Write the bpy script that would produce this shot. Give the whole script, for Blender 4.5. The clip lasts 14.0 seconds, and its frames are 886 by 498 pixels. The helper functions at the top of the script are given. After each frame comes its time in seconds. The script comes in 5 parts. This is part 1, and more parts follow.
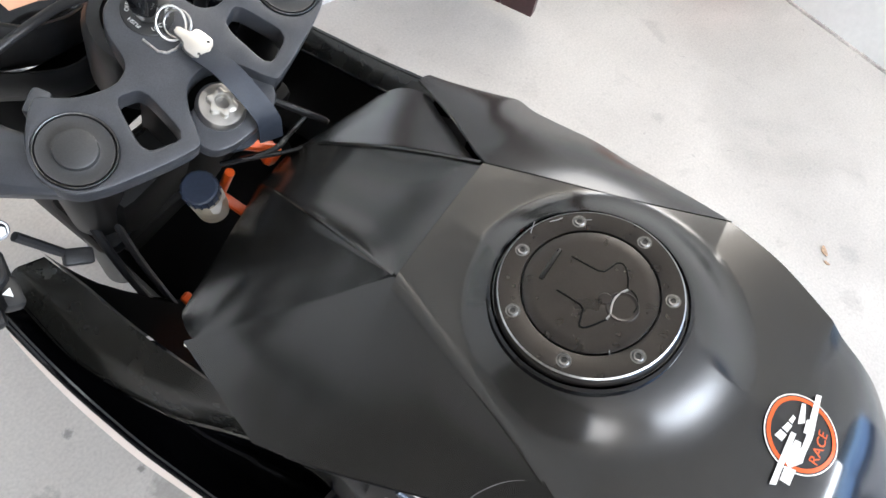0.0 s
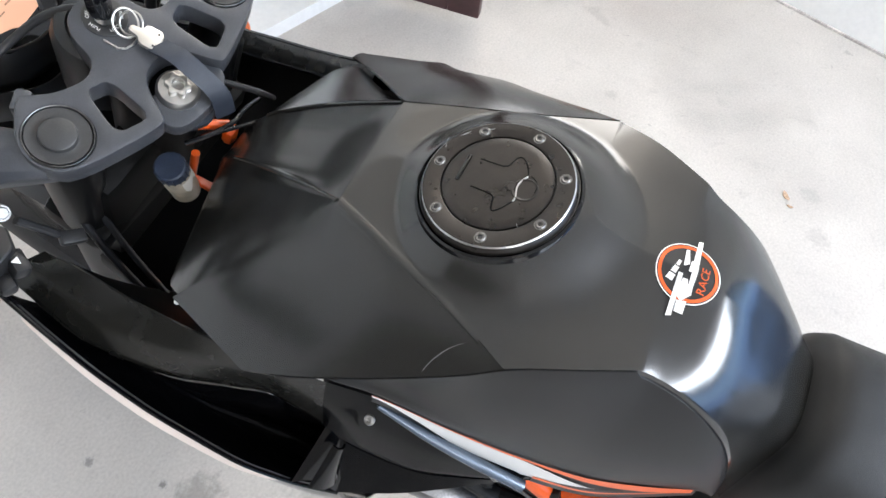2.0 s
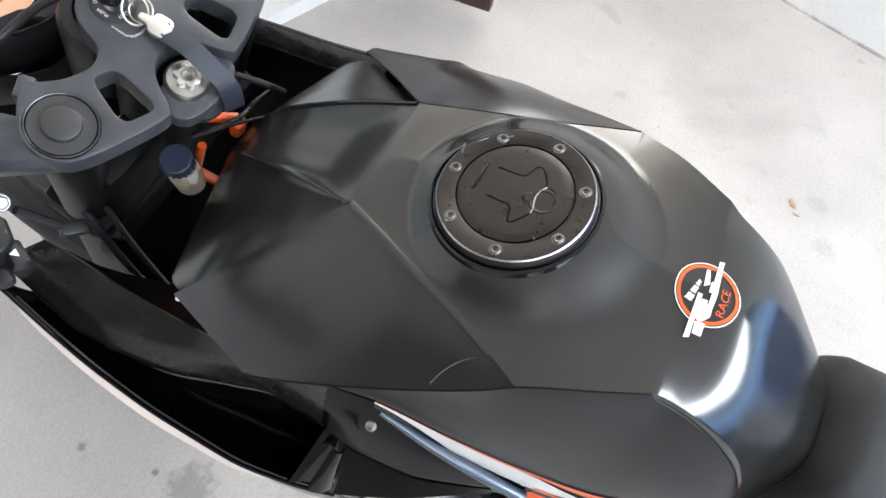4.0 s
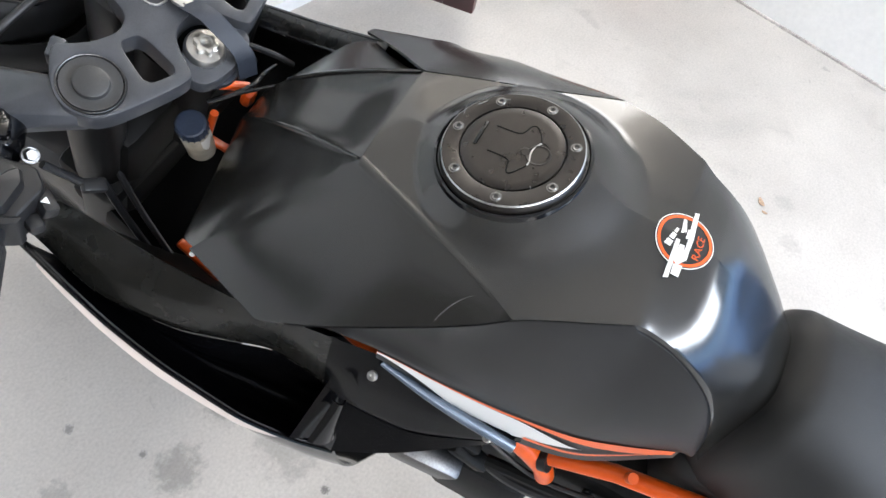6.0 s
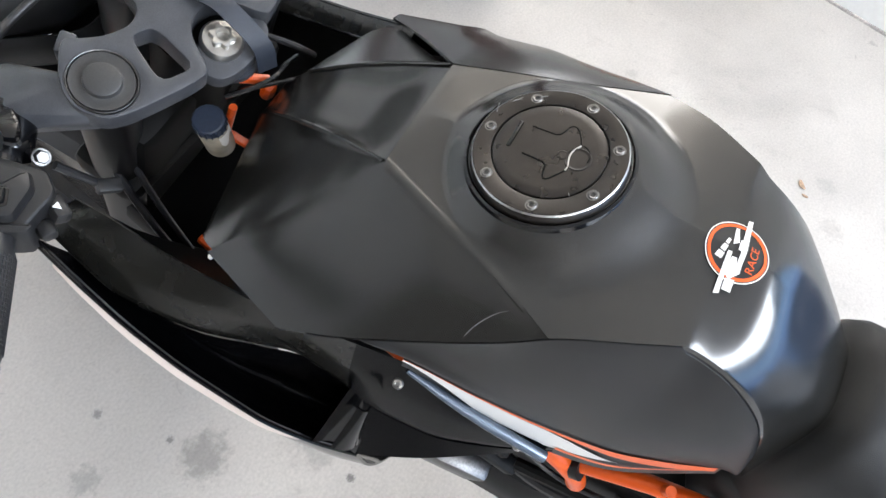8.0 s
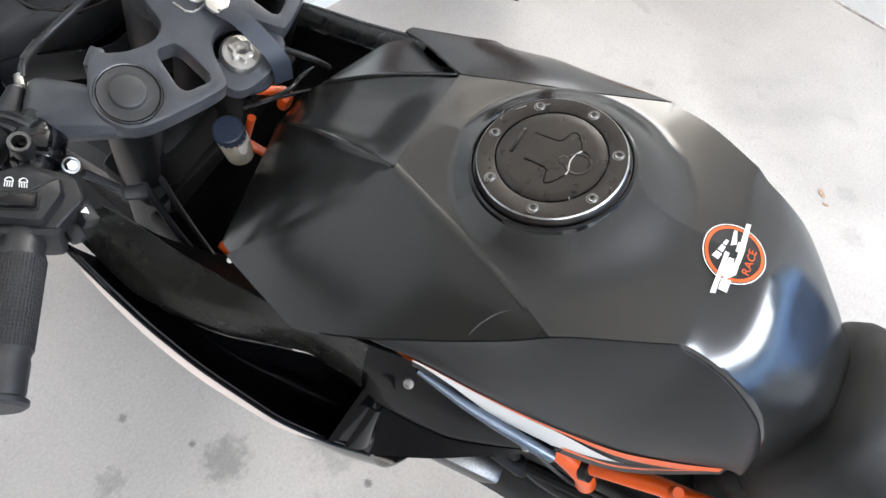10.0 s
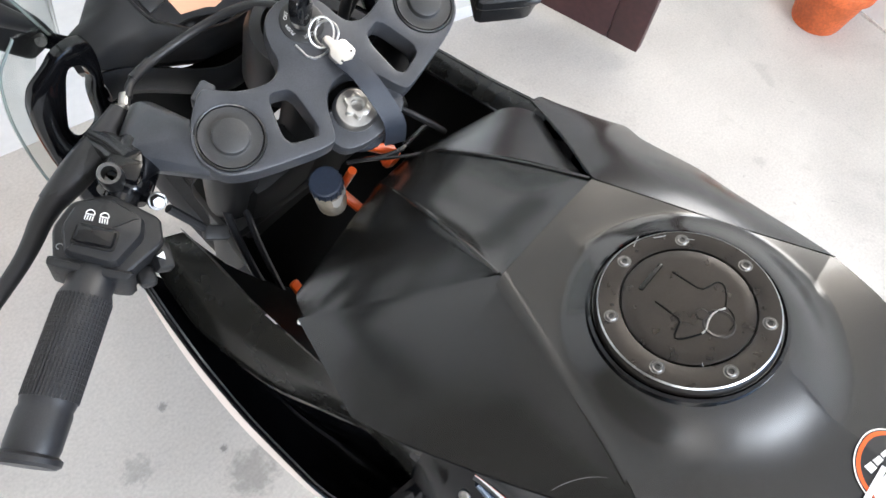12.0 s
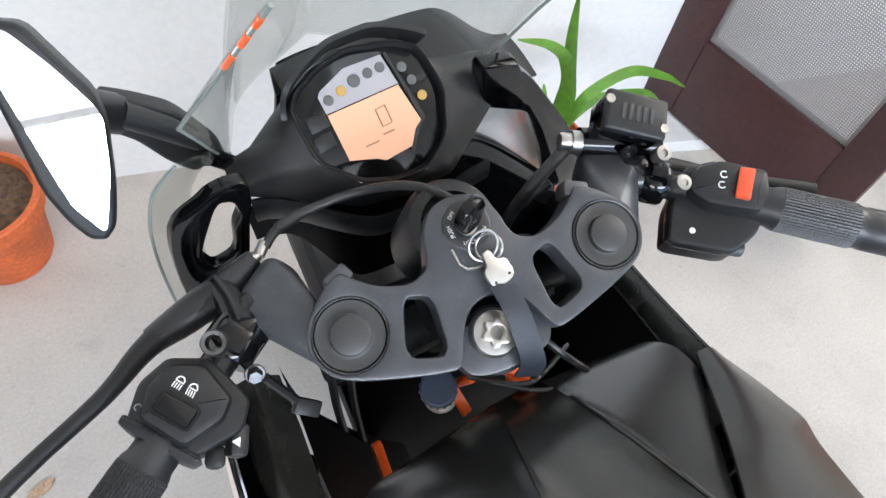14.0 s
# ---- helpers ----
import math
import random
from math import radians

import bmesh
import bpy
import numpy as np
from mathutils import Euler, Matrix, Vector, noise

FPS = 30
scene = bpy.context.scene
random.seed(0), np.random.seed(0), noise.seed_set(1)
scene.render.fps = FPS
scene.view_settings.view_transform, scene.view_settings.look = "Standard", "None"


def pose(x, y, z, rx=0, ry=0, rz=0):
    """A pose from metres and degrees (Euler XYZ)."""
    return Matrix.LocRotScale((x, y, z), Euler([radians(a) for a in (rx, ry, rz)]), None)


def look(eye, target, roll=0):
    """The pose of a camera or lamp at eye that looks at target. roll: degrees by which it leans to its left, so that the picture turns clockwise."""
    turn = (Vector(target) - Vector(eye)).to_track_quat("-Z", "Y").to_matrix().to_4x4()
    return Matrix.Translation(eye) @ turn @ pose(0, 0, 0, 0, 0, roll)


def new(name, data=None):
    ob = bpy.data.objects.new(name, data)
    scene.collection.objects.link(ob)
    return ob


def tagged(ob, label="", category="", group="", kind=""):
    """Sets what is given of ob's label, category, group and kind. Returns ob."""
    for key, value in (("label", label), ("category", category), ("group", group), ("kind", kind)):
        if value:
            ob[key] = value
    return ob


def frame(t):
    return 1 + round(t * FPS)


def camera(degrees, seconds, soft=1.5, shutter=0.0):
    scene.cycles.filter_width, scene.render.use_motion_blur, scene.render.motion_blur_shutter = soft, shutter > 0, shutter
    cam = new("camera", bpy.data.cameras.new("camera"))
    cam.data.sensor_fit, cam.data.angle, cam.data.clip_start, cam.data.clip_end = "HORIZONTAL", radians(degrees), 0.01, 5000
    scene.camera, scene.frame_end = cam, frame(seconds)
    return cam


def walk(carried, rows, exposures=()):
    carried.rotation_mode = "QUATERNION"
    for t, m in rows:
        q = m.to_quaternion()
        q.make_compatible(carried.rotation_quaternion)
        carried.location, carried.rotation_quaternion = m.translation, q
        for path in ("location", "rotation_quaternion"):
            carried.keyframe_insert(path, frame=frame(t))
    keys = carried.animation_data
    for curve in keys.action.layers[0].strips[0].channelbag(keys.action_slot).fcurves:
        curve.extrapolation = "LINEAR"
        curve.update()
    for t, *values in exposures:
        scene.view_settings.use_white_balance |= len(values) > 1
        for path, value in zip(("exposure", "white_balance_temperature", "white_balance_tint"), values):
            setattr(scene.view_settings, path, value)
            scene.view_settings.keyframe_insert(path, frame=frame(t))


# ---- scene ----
# ---- camera ----
cam = camera(67.3, 14.0)
ROWS = [
    (0.0, -0.3019, 0.0192, 1.3020, 28.81, -8.11, -56.69),
    (0.5, -0.3255, -0.0412, 1.3183, 30.37, -4.78, -62.55),
    (1.0, -0.3610, -0.0645, 1.3333, 32.41, -4.46, -64.62),
    (1.5, -0.3744, -0.0625, 1.3335, 32.26, -4.49, -63.11),
    (2.0, -0.3684, -0.0632, 1.3318, 31.65, -4.10, -63.90),
    (4.5, -0.3565, -0.0444, 1.3255, 30.67, -5.50, -61.80),
    (5.0, -0.3708, -0.0427, 1.3256, 30.97, -5.40, -61.80),
    (5.5, -0.3856, -0.0394, 1.3245, 30.73, -5.68, -61.56),
    (6.0, -0.4166, -0.0555, 1.3377, 31.54, -7.41, -62.76),
    (6.5, -0.4404, -0.0702, 1.3465, 32.68, -7.60, -62.24),
    (7.0, -0.4264, -0.0724, 1.3401, 31.51, -6.95, -63.05),
    (7.5, -0.3950, -0.0537, 1.3311, 30.48, -6.32, -62.56),
    (8.0, -0.3850, -0.0377, 1.3230, 29.21, -5.62, -61.44),
    (10.5, -0.3939, -0.0550, 1.3379, 30.30, -3.94, -60.20),
    (11.0, -0.3845, -0.0441, 1.3334, 29.98, -3.95, -58.63),
    (11.5, -0.3689, -0.0173, 1.3214, 29.48, -3.16, -54.72),
    (12.0, -0.3376, 0.0181, 1.3189, 30.11, -5.06, -48.43),
    (12.5, -0.3069, 0.0626, 1.3200, 30.00, -5.32, -42.51),
    (13.0, -0.2844, 0.1064, 1.3182, 30.26, -6.37, -36.09),
    (13.5, -0.2572, 0.1235, 1.3129, 31.37, -7.92, -33.40),
    (14.0, -0.2632, 0.1279, 1.3212, 34.04, -5.90, -28.33),
]
walk(cam, [(t, pose(x, y, z, rx, ry, rz)) for t, x, y, z, rx, ry, rz in ROWS],
     exposures=((0.0, 0.78), (2.0, 0.76), (5.5, 0.78), (8.0, 0.78), (11.0, 0.84), (12.0, 0.93), (13.0, 0.92), (14.0, 0.72)))

# ---- light ----
world = bpy.data.worlds.new("sky")
scene.world = world
world.use_nodes = True
wn = world.node_tree
sky = wn.nodes.new("ShaderNodeTexSky")
sky.sky_type, sky.sun_disc = "NISHITA", False
sky.sun_elevation, sky.sun_rotation = radians(55), radians(20)
wn.links.new(sky.outputs[0], wn.nodes["Background"].inputs[0])
wn.nodes["Background"].inputs[1].default_value = 0.15
sun = new("sun", bpy.data.lights.new("sun", "SUN"))
sun.data.energy, sun.data.angle, sun.data.color = 3.0, radians(0.5), (1.0, 0.95, 0.88)
sun.matrix_world = look((2, 6, 9), (0, 0, 0))
scene.view_settings.exposure = 0.75


def rect_light(name, eye, target, w, h, watts, colour):
    """Area lamp standing in for daylight from an assumed open side of the porch."""
    d = bpy.data.lights.new(name, "AREA")
    d.shape, d.size, d.size_y, d.energy, d.color = "RECTANGLE", w, h, watts, colour
    new(name, d).matrix_world = look(eye, target)


rect_light("daylight_back", (-0.2, -3.5, 2.3), (0.1, 0, 0.9), 3.0, 0.80, 112, (0.82, 0.89, 1.0))
# added saturated blue lamp, only to tint the tank's rear reflections
rect_light("blue_reflection_lamp", (0.5, -3.56, 1.06), (0.5, 0, 1.06), 4.8, 0.84, 19, (0.07, 0.36, 1.0))
# added fill lamp, tilted up to brighten the north-east ceiling that the tank mirrors
rect_light("ceiling_fill_east", (1.95, 0.30, 2.10), (0.95, 0.56, 2.34), 1.3, 1.15, 29, (1.0, 0.955, 0.90))
rect_light("daylight_side", (-2.9, -2.3, 2.2), (0, -1.2, 0.9), 1.4, 0.6, 22, (1.0, 0.97, 0.94))


# ---- materials ----
def mat(name, colour, rough=0.5, metal=0.0, coat=0.0, grain=0.0, grain_size=400.0, bump=0.0, stains=0.0, stain_size=12.0, rough_var=0.0, spec=0.5):
    """A principled surface with fine grain, broad stains and a little relief, in object space."""
    m = bpy.data.materials.new(name)
    m.use_nodes = True
    nt = m.node_tree
    p = nt.nodes["Principled BSDF"]
    p.inputs["Base Color"].default_value = (*colour, 1)
    p.inputs["Roughness"].default_value, p.inputs["Metallic"].default_value = rough, metal
    p.inputs["Coat Weight"].default_value, p.inputs["Coat Roughness"].default_value = coat, 0.06
    p.inputs["Specular IOR Level"].default_value = spec
    co = nt.nodes.new("ShaderNodeTexCoord")

    def noise_tex(scale, detail):
        n = nt.nodes.new("ShaderNodeTexNoise")
        n.inputs["Scale"].default_value, n.inputs["Detail"].default_value = scale, detail
        nt.links.new(co.outputs["Object"], n.inputs["Vector"])
        return n

    out = None
    for amount, size, detail in ((grain, grain_size, 3), (stains, stain_size, 6)):
        if amount:
            n = noise_tex(size, detail)
            r = nt.nodes.new("ShaderNodeMapRange")
            r.inputs["From Min"].default_value, r.inputs["From Max"].default_value = 0.3, 0.7
            r.inputs["To Min"].default_value, r.inputs["To Max"].default_value = 1 - amount, 1 + amount
            nt.links.new(n.outputs["Fac"], r.inputs["Value"])
            mix = nt.nodes.new("ShaderNodeMix")
            mix.data_type, mix.blend_type = "RGBA", "MULTIPLY"
            mix.inputs["Factor"].default_value = 1
            if out is None:
                mix.inputs["A"].default_value = (*colour, 1)
            else:
                nt.links.new(out, mix.inputs["A"])
            nt.links.new(r.outputs[0], mix.inputs["B"])
            out = mix.outputs["Result"]
    if out is not None:
        nt.links.new(out, p.inputs["Base Color"])
    if rough_var:
        n = noise_tex(stain_size * 1.7, 5)
        r = nt.nodes.new("ShaderNodeMapRange")
        r.inputs["From Min"].default_value, r.inputs["From Max"].default_value = 0.3, 0.7
        r.inputs["To Min"].default_value, r.inputs["To Max"].default_value = max(0.02, rough - rough_var), rough + rough_var
        nt.links.new(n.outputs["Fac"], r.inputs["Value"])
        nt.links.new(r.outputs[0], p.inputs["Roughness"])
    if bump:
        n = noise_tex(grain_size, 2)
        b = nt.nodes.new("ShaderNodeBump")
        b.inputs["Strength"].default_value, b.inputs["Distance"].default_value = bump, 0.001
        nt.links.new(n.outputs["Fac"], b.inputs["Height"])
        nt.links.new(b.outputs[0], p.inputs["Normal"])
    return m


def clear(name, tint, gloss=0.12):
    m = bpy.data.materials.new(name)
    m.use_nodes = True
    nt = m.node_tree
    nt.nodes.remove(nt.nodes["Principled BSDF"])
    t, g, mix = nt.nodes.new("ShaderNodeBsdfTransparent"), nt.nodes.new("ShaderNodeBsdfGlossy"), nt.nodes.new("ShaderNodeMixShader")
    t.inputs[0].default_value = (*tint, 1)
    g.inputs["Roughness"].default_value = 0.04
    lw = nt.nodes.new("ShaderNodeLayerWeight")
    fr = nt.nodes.new("ShaderNodeMath")
    fr.operation = "POWER"
    fr.inputs[1].default_value = 3.5
    nt.links.new(lw.outputs["Facing"], fr.inputs[0])
    ad = nt.nodes.new("ShaderNodeMath")
    ad.operation, ad.use_clamp = "MULTIPLY_ADD", True
    ad.inputs[1].default_value, ad.inputs[2].default_value = 0.5, gloss * 0.2
    nt.links.new(fr.outputs[0], ad.inputs[0])
    nt.links.new(ad.outputs[0], mix.inputs[0])
    nt.links.new(t.outputs[0], mix.inputs[1])
    nt.links.new(g.outputs[0], mix.inputs[2])
    nt.links.new(mix.outputs[0], nt.nodes["Material Output"].inputs[0])
    return m


def hazy(name):
    """Clear plastic with a pale washed-out reflection put into its colour."""
    m = mat(name, (0.72, 0.71, 0.70), 0.18, stains=0.1, stain_size=25)
    m.node_tree.nodes["Principled BSDF"].inputs["Alpha"].default_value = 0.55
    return m


def glowing(name, colour, strength, base=0.3):
    m = mat(name, tuple(c * base for c in colour), 0.25)
    p = m.node_tree.nodes["Principled BSDF"]
    p.inputs["Emission Color"].default_value, p.inputs["Emission Strength"].default_value = (*colour, 1), strength
    return m


TANK = mat("satin_black_tank_plastic", (0.0140, 0.0137, 0.0128), 0.17, spec=0.78, grain=0.03, grain_size=900, stains=0.06, stain_size=30, rough_var=0.025)
SATIN = mat("satin_black_panel_plastic", (0.0135, 0.0132, 0.0124), 0.24, spec=0.72, stains=0.05, stain_size=14, rough_var=0.008)
GLOSS = mat("glossy_black_paint", (0.003, 0.003, 0.0035), 0.09, coat=0.1, spec=0.38, stains=0.1, stain_size=40, rough_var=0.03)
# gloss black with reflections turned down, for parts that mirror dark surroundings
DUCT = mat("gloss_black_dimmed_reflections", (0.003, 0.003, 0.0035), 0.14, spec=0.08, stains=0.1, stain_size=30)
KNEE = mat("matte_dark_grey_plastic", (0.0115, 0.0115, 0.0118), 0.40, spec=0.30, grain=0.2, grain_size=2500, bump=0.08, stains=0.1, stain_size=25)
CAP = mat("dark_anodised_aluminium", (0.030, 0.026, 0.023), 0.33, metal=0.6, grain=0.06, grain_size=700, stains=0.12, stain_size=60, rough_var=0.08)
CAP_EDGE = mat("worn_bare_aluminium_edge", (0.55, 0.55, 0.55), 0.3, metal=1.0, grain=0.2, grain_size=500)
CLAMP = mat("cast_dark_grey_clamp", (0.068, 0.071, 0.079), 0.31, metal=0.35, grain=0.18, grain_size=1500, bump=0.12, stains=0.15, stain_size=40)
FORKCAP = mat("black_fork_cap", (0.050, 0.050, 0.050), 0.45, metal=0.3, grain=0.15, grain_size=1200, bump=0.05)
PLASTIC = mat("textured_black_plastic", (0.013, 0.013, 0.0138), 0.40, spec=0.42, grain=0.2, grain_size=1800, bump=0.15, stains=0.15, stain_size=35)
BARBLACK = mat("glossy_black_metal", (0.015, 0.015, 0.016), 0.2, metal=0.2, stains=0.1)
RUBBER = mat("worn_black_rubber", (0.021, 0.021, 0.0225), 0.38, grain=0.2, grain_size=1200, stains=0.2, stain_size=30)
SEAT = mat("black_grained_vinyl", (0.018, 0.018, 0.018), 0.5, spec=0.25, grain=0.2, grain_size=1600, bump=0.3, stains=0.1, stain_size=15)
BOLT = mat("dull_dark_steel", (0.16, 0.157, 0.153), 0.38, metal=1.0, grain=0.2)
STEEL = mat("bright_zinc_steel", (0.45, 0.44, 0.42), 0.34, metal=1.0, stains=0.2, stain_size=80)
SILVER = mat("brushed_silver_metal", (0.60, 0.585, 0.55), 0.34, metal=1.0, stains=0.1, stain_size=60)
ORANGE = mat("orange_powder_coat", (0.78, 0.105, 0.010), 0.30, stains=0.15, stain_size=40)
ORANGE_FILM = mat("orange_decal_film", (0.80, 0.12, 0.02), 0.35, stains=0.08)
WHITE_FILM = mat("white_decal_film", (0.78, 0.77, 0.74), 0.35, stains=0.06)
BLACK_FILM = mat("black_decal_film", (0.02, 0.02, 0.02), 0.35)
GREY_FILM = mat("dark_grey_decal_film", (0.012, 0.012, 0.012), 0.45, stains=0.1)
PALE = mat("pale_pinkish_white_paint", (0.62, 0.52, 0.46), 0.3, stains=0.06)
# black trim: the sky's bluish sheen is put into its colour
RAIL = mat("black_trim_with_sky_sheen", (0.10, 0.125, 0.16), 0.22, metal=0.55, stains=0.1, stain_size=30)
PANEL = mat("satin_black_inner_plastic", (0.0095, 0.0092, 0.0078), 0.26, spec=0.36, grain=0.04, grain_size=900, stains=0.1, stain_size=25, rough_var=0.04)
LINER = mat("dull_black_inner_plastic", (0.004, 0.004, 0.004), 0.5, spec=0.10, stains=0.2, stain_size=20)
FORKLEG = mat("dark_anodised_fork_tube", (0.004, 0.004, 0.0043), 0.34, spec=0.12, stains=0.2, stain_size=20)
DARKMETAL = mat("grimy_black_engine_parts", (0.006, 0.006, 0.006), 0.55, spec=0.18, grain=0.3, grain_size=200, stains=0.3, stain_size=30)
BLUECAP = mat("dark_blue_plastic_cap", (0.016, 0.026, 0.05), 0.5, grain=0.15)
BOTTLE = mat("yellowed_translucent_plastic", (0.42, 0.38, 0.30), 0.4, stains=0.3, stain_size=60)
STRAP = mat("dark_blue_leather_strap", (0.020, 0.025, 0.036), 0.5, grain=0.25, grain_size=1500, bump=0.3)
LETTER = mat("white_printed_marking", (0.75, 0.75, 0.73), 0.5)
GREY_MARK = mat("grey_worn_marking", (0.25, 0.25, 0.25), 0.5)
RED = mat("red_orange_switch", (0.75, 0.10, 0.04), 0.4, stains=0.1)
LCD = glowing("lit_orange_display", (1.0, 0.56, 0.37), 0.34, 0.42)
LCD_TOP = glowing("pale_indicator_strip", (0.66, 0.64, 0.68), 0.06, 0.48)
LCD_INK = mat("dark_display_segment", (0.30, 0.15, 0.09), 0.5)
LAMP_OFF = mat("unlit_indicator", (0.10, 0.10, 0.10), 0.4)
LAMP_ON = glowing("lit_amber_indicator", (0.8, 0.52, 0.16), 0.12, 0.45)
SMOKE = clear("smoked_clear_screen", (0.935, 0.95, 0.94), 0.25)
LENS = hazy("lens_with_pale_reflection")
EDGE = mat("grey_green_plastic_edge", (0.20, 0.235, 0.215), 0.25, stains=0.1)
MIRROR = mat("mirror_glass", (0.92, 0.93, 0.93), 0.02, metal=1.0)
WALL = mat("white_painted_plaster", (0.80, 0.79, 0.76), 0.8, grain=0.03, grain_size=60, bump=0.3, stains=0.05, stain_size=2.5)
# dark only to dim what the left panels mirror and the floor receives
DULLWALL = mat("dark_plaster_for_dim_reflections", (0.20, 0.18, 0.155), 0.85, grain=0.05, grain_size=60, bump=0.3, stains=0.12, stain_size=2.0)
# blue stands in for sky mirrored in the tank's rear
BLUEWALL = mat("blue_plaster_for_tank_reflections", (0.05, 0.10, 0.22), 0.8, grain=0.05, grain_size=60, bump=0.3, stains=0.12, stain_size=2.0)
CEIL = mat("white_ceiling_plaster", (0.81, 0.78, 0.735), 0.85, grain=0.03, grain_size=60, stains=0.05, stain_size=1.5)
DOORWOOD = mat("maroon_painted_wood", (0.060, 0.022, 0.022), 0.42, grain=0.15, grain_size=80, stains=0.15, stain_size=6)
WIRE = mat("grey_wire_mesh", (0.42, 0.42, 0.42), 0.5, metal=0.4)
CLAY = mat("orange_terracotta_pot", (0.62, 0.13, 0.035), 0.6, grain=0.15, grain_size=120, stains=0.2, stain_size=15)
SOIL = mat("dry_brown_soil", (0.10, 0.06, 0.035), 0.95, grain=0.5, grain_size=90, bump=0.6, stains=0.3)
LEAF = mat("fresh_green_leaf", (0.10, 0.235, 0.025), 0.4, grain=0.15, grain_size=90, stains=0.25, stain_size=14)
DRYLEAF = mat("dry_tan_leaf", (0.44, 0.30, 0.20), 0.8, grain=0.3, grain_size=200)
FOOT_GREY = mat("rough_grey_strip", (0.52, 0.485, 0.45), 0.9, grain=0.2, grain_size=120, stains=0.3, stain_size=12)
GROUND = mat("bare_outdoor_ground", (0.28, 0.26, 0.23), 0.9, grain=0.2, grain_size=30, stains=0.2, stain_size=1.0)


def concrete():
    m = mat("worn_grey_cement_floor", (0.525, 0.494, 0.455), 0.62, grain=0.08, grain_size=160, bump=0.15, stains=0.10, stain_size=3.0, rough_var=0.1)
    nt = m.node_tree
    p = nt.nodes["Principled BSDF"]
    src = p.inputs["Base Color"].links[0].from_socket
    co = nt.nodes["Texture Coordinate"]
    for scale, lo, hi, dark in ((9.0, 0.60, 0.78, 0.86), (26.0, 0.68, 0.76, 0.76), (2.2, 0.50, 0.72, 0.84), (55.0, 0.55, 0.8, 0.90)):
        n = nt.nodes.new("ShaderNodeTexNoise")
        n.inputs["Scale"].default_value, n.inputs["Detail"].default_value = scale, 5
        n.inputs["Distortion"].default_value = 0.6
        r = nt.nodes.new("ShaderNodeMapRange")
        r.interpolation_type = "SMOOTHSTEP"
        r.inputs["From Min"].default_value, r.inputs["From Max"].default_value = lo, hi
        r.inputs["To Min"].default_value, r.inputs["To Max"].default_value = 1.0, dark
        mix = nt.nodes.new("ShaderNodeMix")
        mix.data_type, mix.blend_type = "RGBA", "MULTIPLY"
        mix.inputs["Factor"].default_value = 1
        nt.links.new(co.outputs["Object"], n.inputs["Vector"])
        nt.links.new(n.outputs["Fac"], r.inputs["Value"])
        nt.links.new(src, mix.inputs["A"])
        nt.links.new(r.outputs[0], mix.inputs["B"])
        src = mix.outputs["Result"]
    # oily patches dripped beside the parked motorcycle, broken up by noise
    for sx, sy, radius, dark in OIL:
        d = nt.nodes.new("ShaderNodeVectorMath")
        d.operation = "DISTANCE"
        d.inputs[1].default_value = (sx, sy, 0.0)
        n = nt.nodes.new("ShaderNodeTexNoise")
        n.inputs["Scale"].default_value, n.inputs["Detail"].default_value = 2.2 / radius, 8
        n.inputs["Roughness"].default_value = 0.65
        a = nt.nodes.new("ShaderNodeMath")
        a.operation = "MULTIPLY_ADD"
        a.inputs[1].default_value = radius * 2.6
        r = nt.nodes.new("ShaderNodeMapRange")
        r.interpolation_type = "SMOOTHSTEP"
        r.inputs["From Min"].default_value, r.inputs["From Max"].default_value = radius * 1.7, radius * 2.5
        r.inputs["To Min"].default_value, r.inputs["To Max"].default_value = dark, 1.0
        mix = nt.nodes.new("ShaderNodeMix")
        mix.data_type, mix.blend_type = "RGBA", "MULTIPLY"
        mix.inputs["Factor"].default_value = 1
        nt.links.new(co.outputs["Object"], d.inputs[0])
        nt.links.new(co.outputs["Object"], n.inputs["Vector"])
        nt.links.new(n.outputs["Fac"], a.inputs[0])
        nt.links.new(d.outputs["Value"], a.inputs[2])
        nt.links.new(a.outputs[0], r.inputs["Value"])
        nt.links.new(src, mix.inputs["A"])
        nt.links.new(r.outputs[0], mix.inputs["B"])
        src = mix.outputs["Result"]
    nt.links.new(src, p.inputs["Base Color"])
    return m


OIL = ((-0.155, 0.378, 0.040, 0.62), (-0.30, 0.375, 0.050, 0.66), (-0.337, 0.596, 0.010, 0.55), (-0.308, 0.448, 0.008, 0.5), (-0.199, 0.116, 0.009, 0.4), (-0.44, 0.53, 0.03, 0.75), (-0.16, 0.22, 0.07, 0.75), (0.89, -0.60, 0.035, 0.86), (1.02, -0.56, 0.03, 0.88), (1.10, 0.02, 0.02, 0.85))
CONCRETE = concrete()


# ---- mesh tools ----
def link(name, bm, material, parent=None, label="", smooth=35.0):
    bmesh.ops.recalc_face_normals(bm, faces=bm.faces)
    me = bpy.data.meshes.new(name)
    bm.to_mesh(me)
    bm.free()
    for m in material if isinstance(material, (list, tuple)) else [material]:
        me.materials.append(m)
    if smooth:
        for p in me.polygons:
            p.use_smooth = True
        me.set_sharp_from_angle(angle=radians(smooth))
    ob = new(name, me)
    if parent is not None:
        ob.parent = parent
    if label:
        tagged(ob, label)
    return ob


def part(name, bm, material, parent, label="", smooth=35.0):
    return link(name, bm, material, parent, label, smooth)


def empty(name, label, category, m=None, group=""):
    ob = new(name)
    ob.empty_display_size = 0.05
    if m is not None:
        ob.matrix_world = m
    return tagged(ob, label, category, group)


def spline(knots, t):
    """Smooth monotone curve through knots (t, a, b, ...) in order of t."""
    ts = [k[0] for k in knots]
    if ts[0] > ts[-1]:
        knots = knots[::-1]
        ts = ts[::-1]
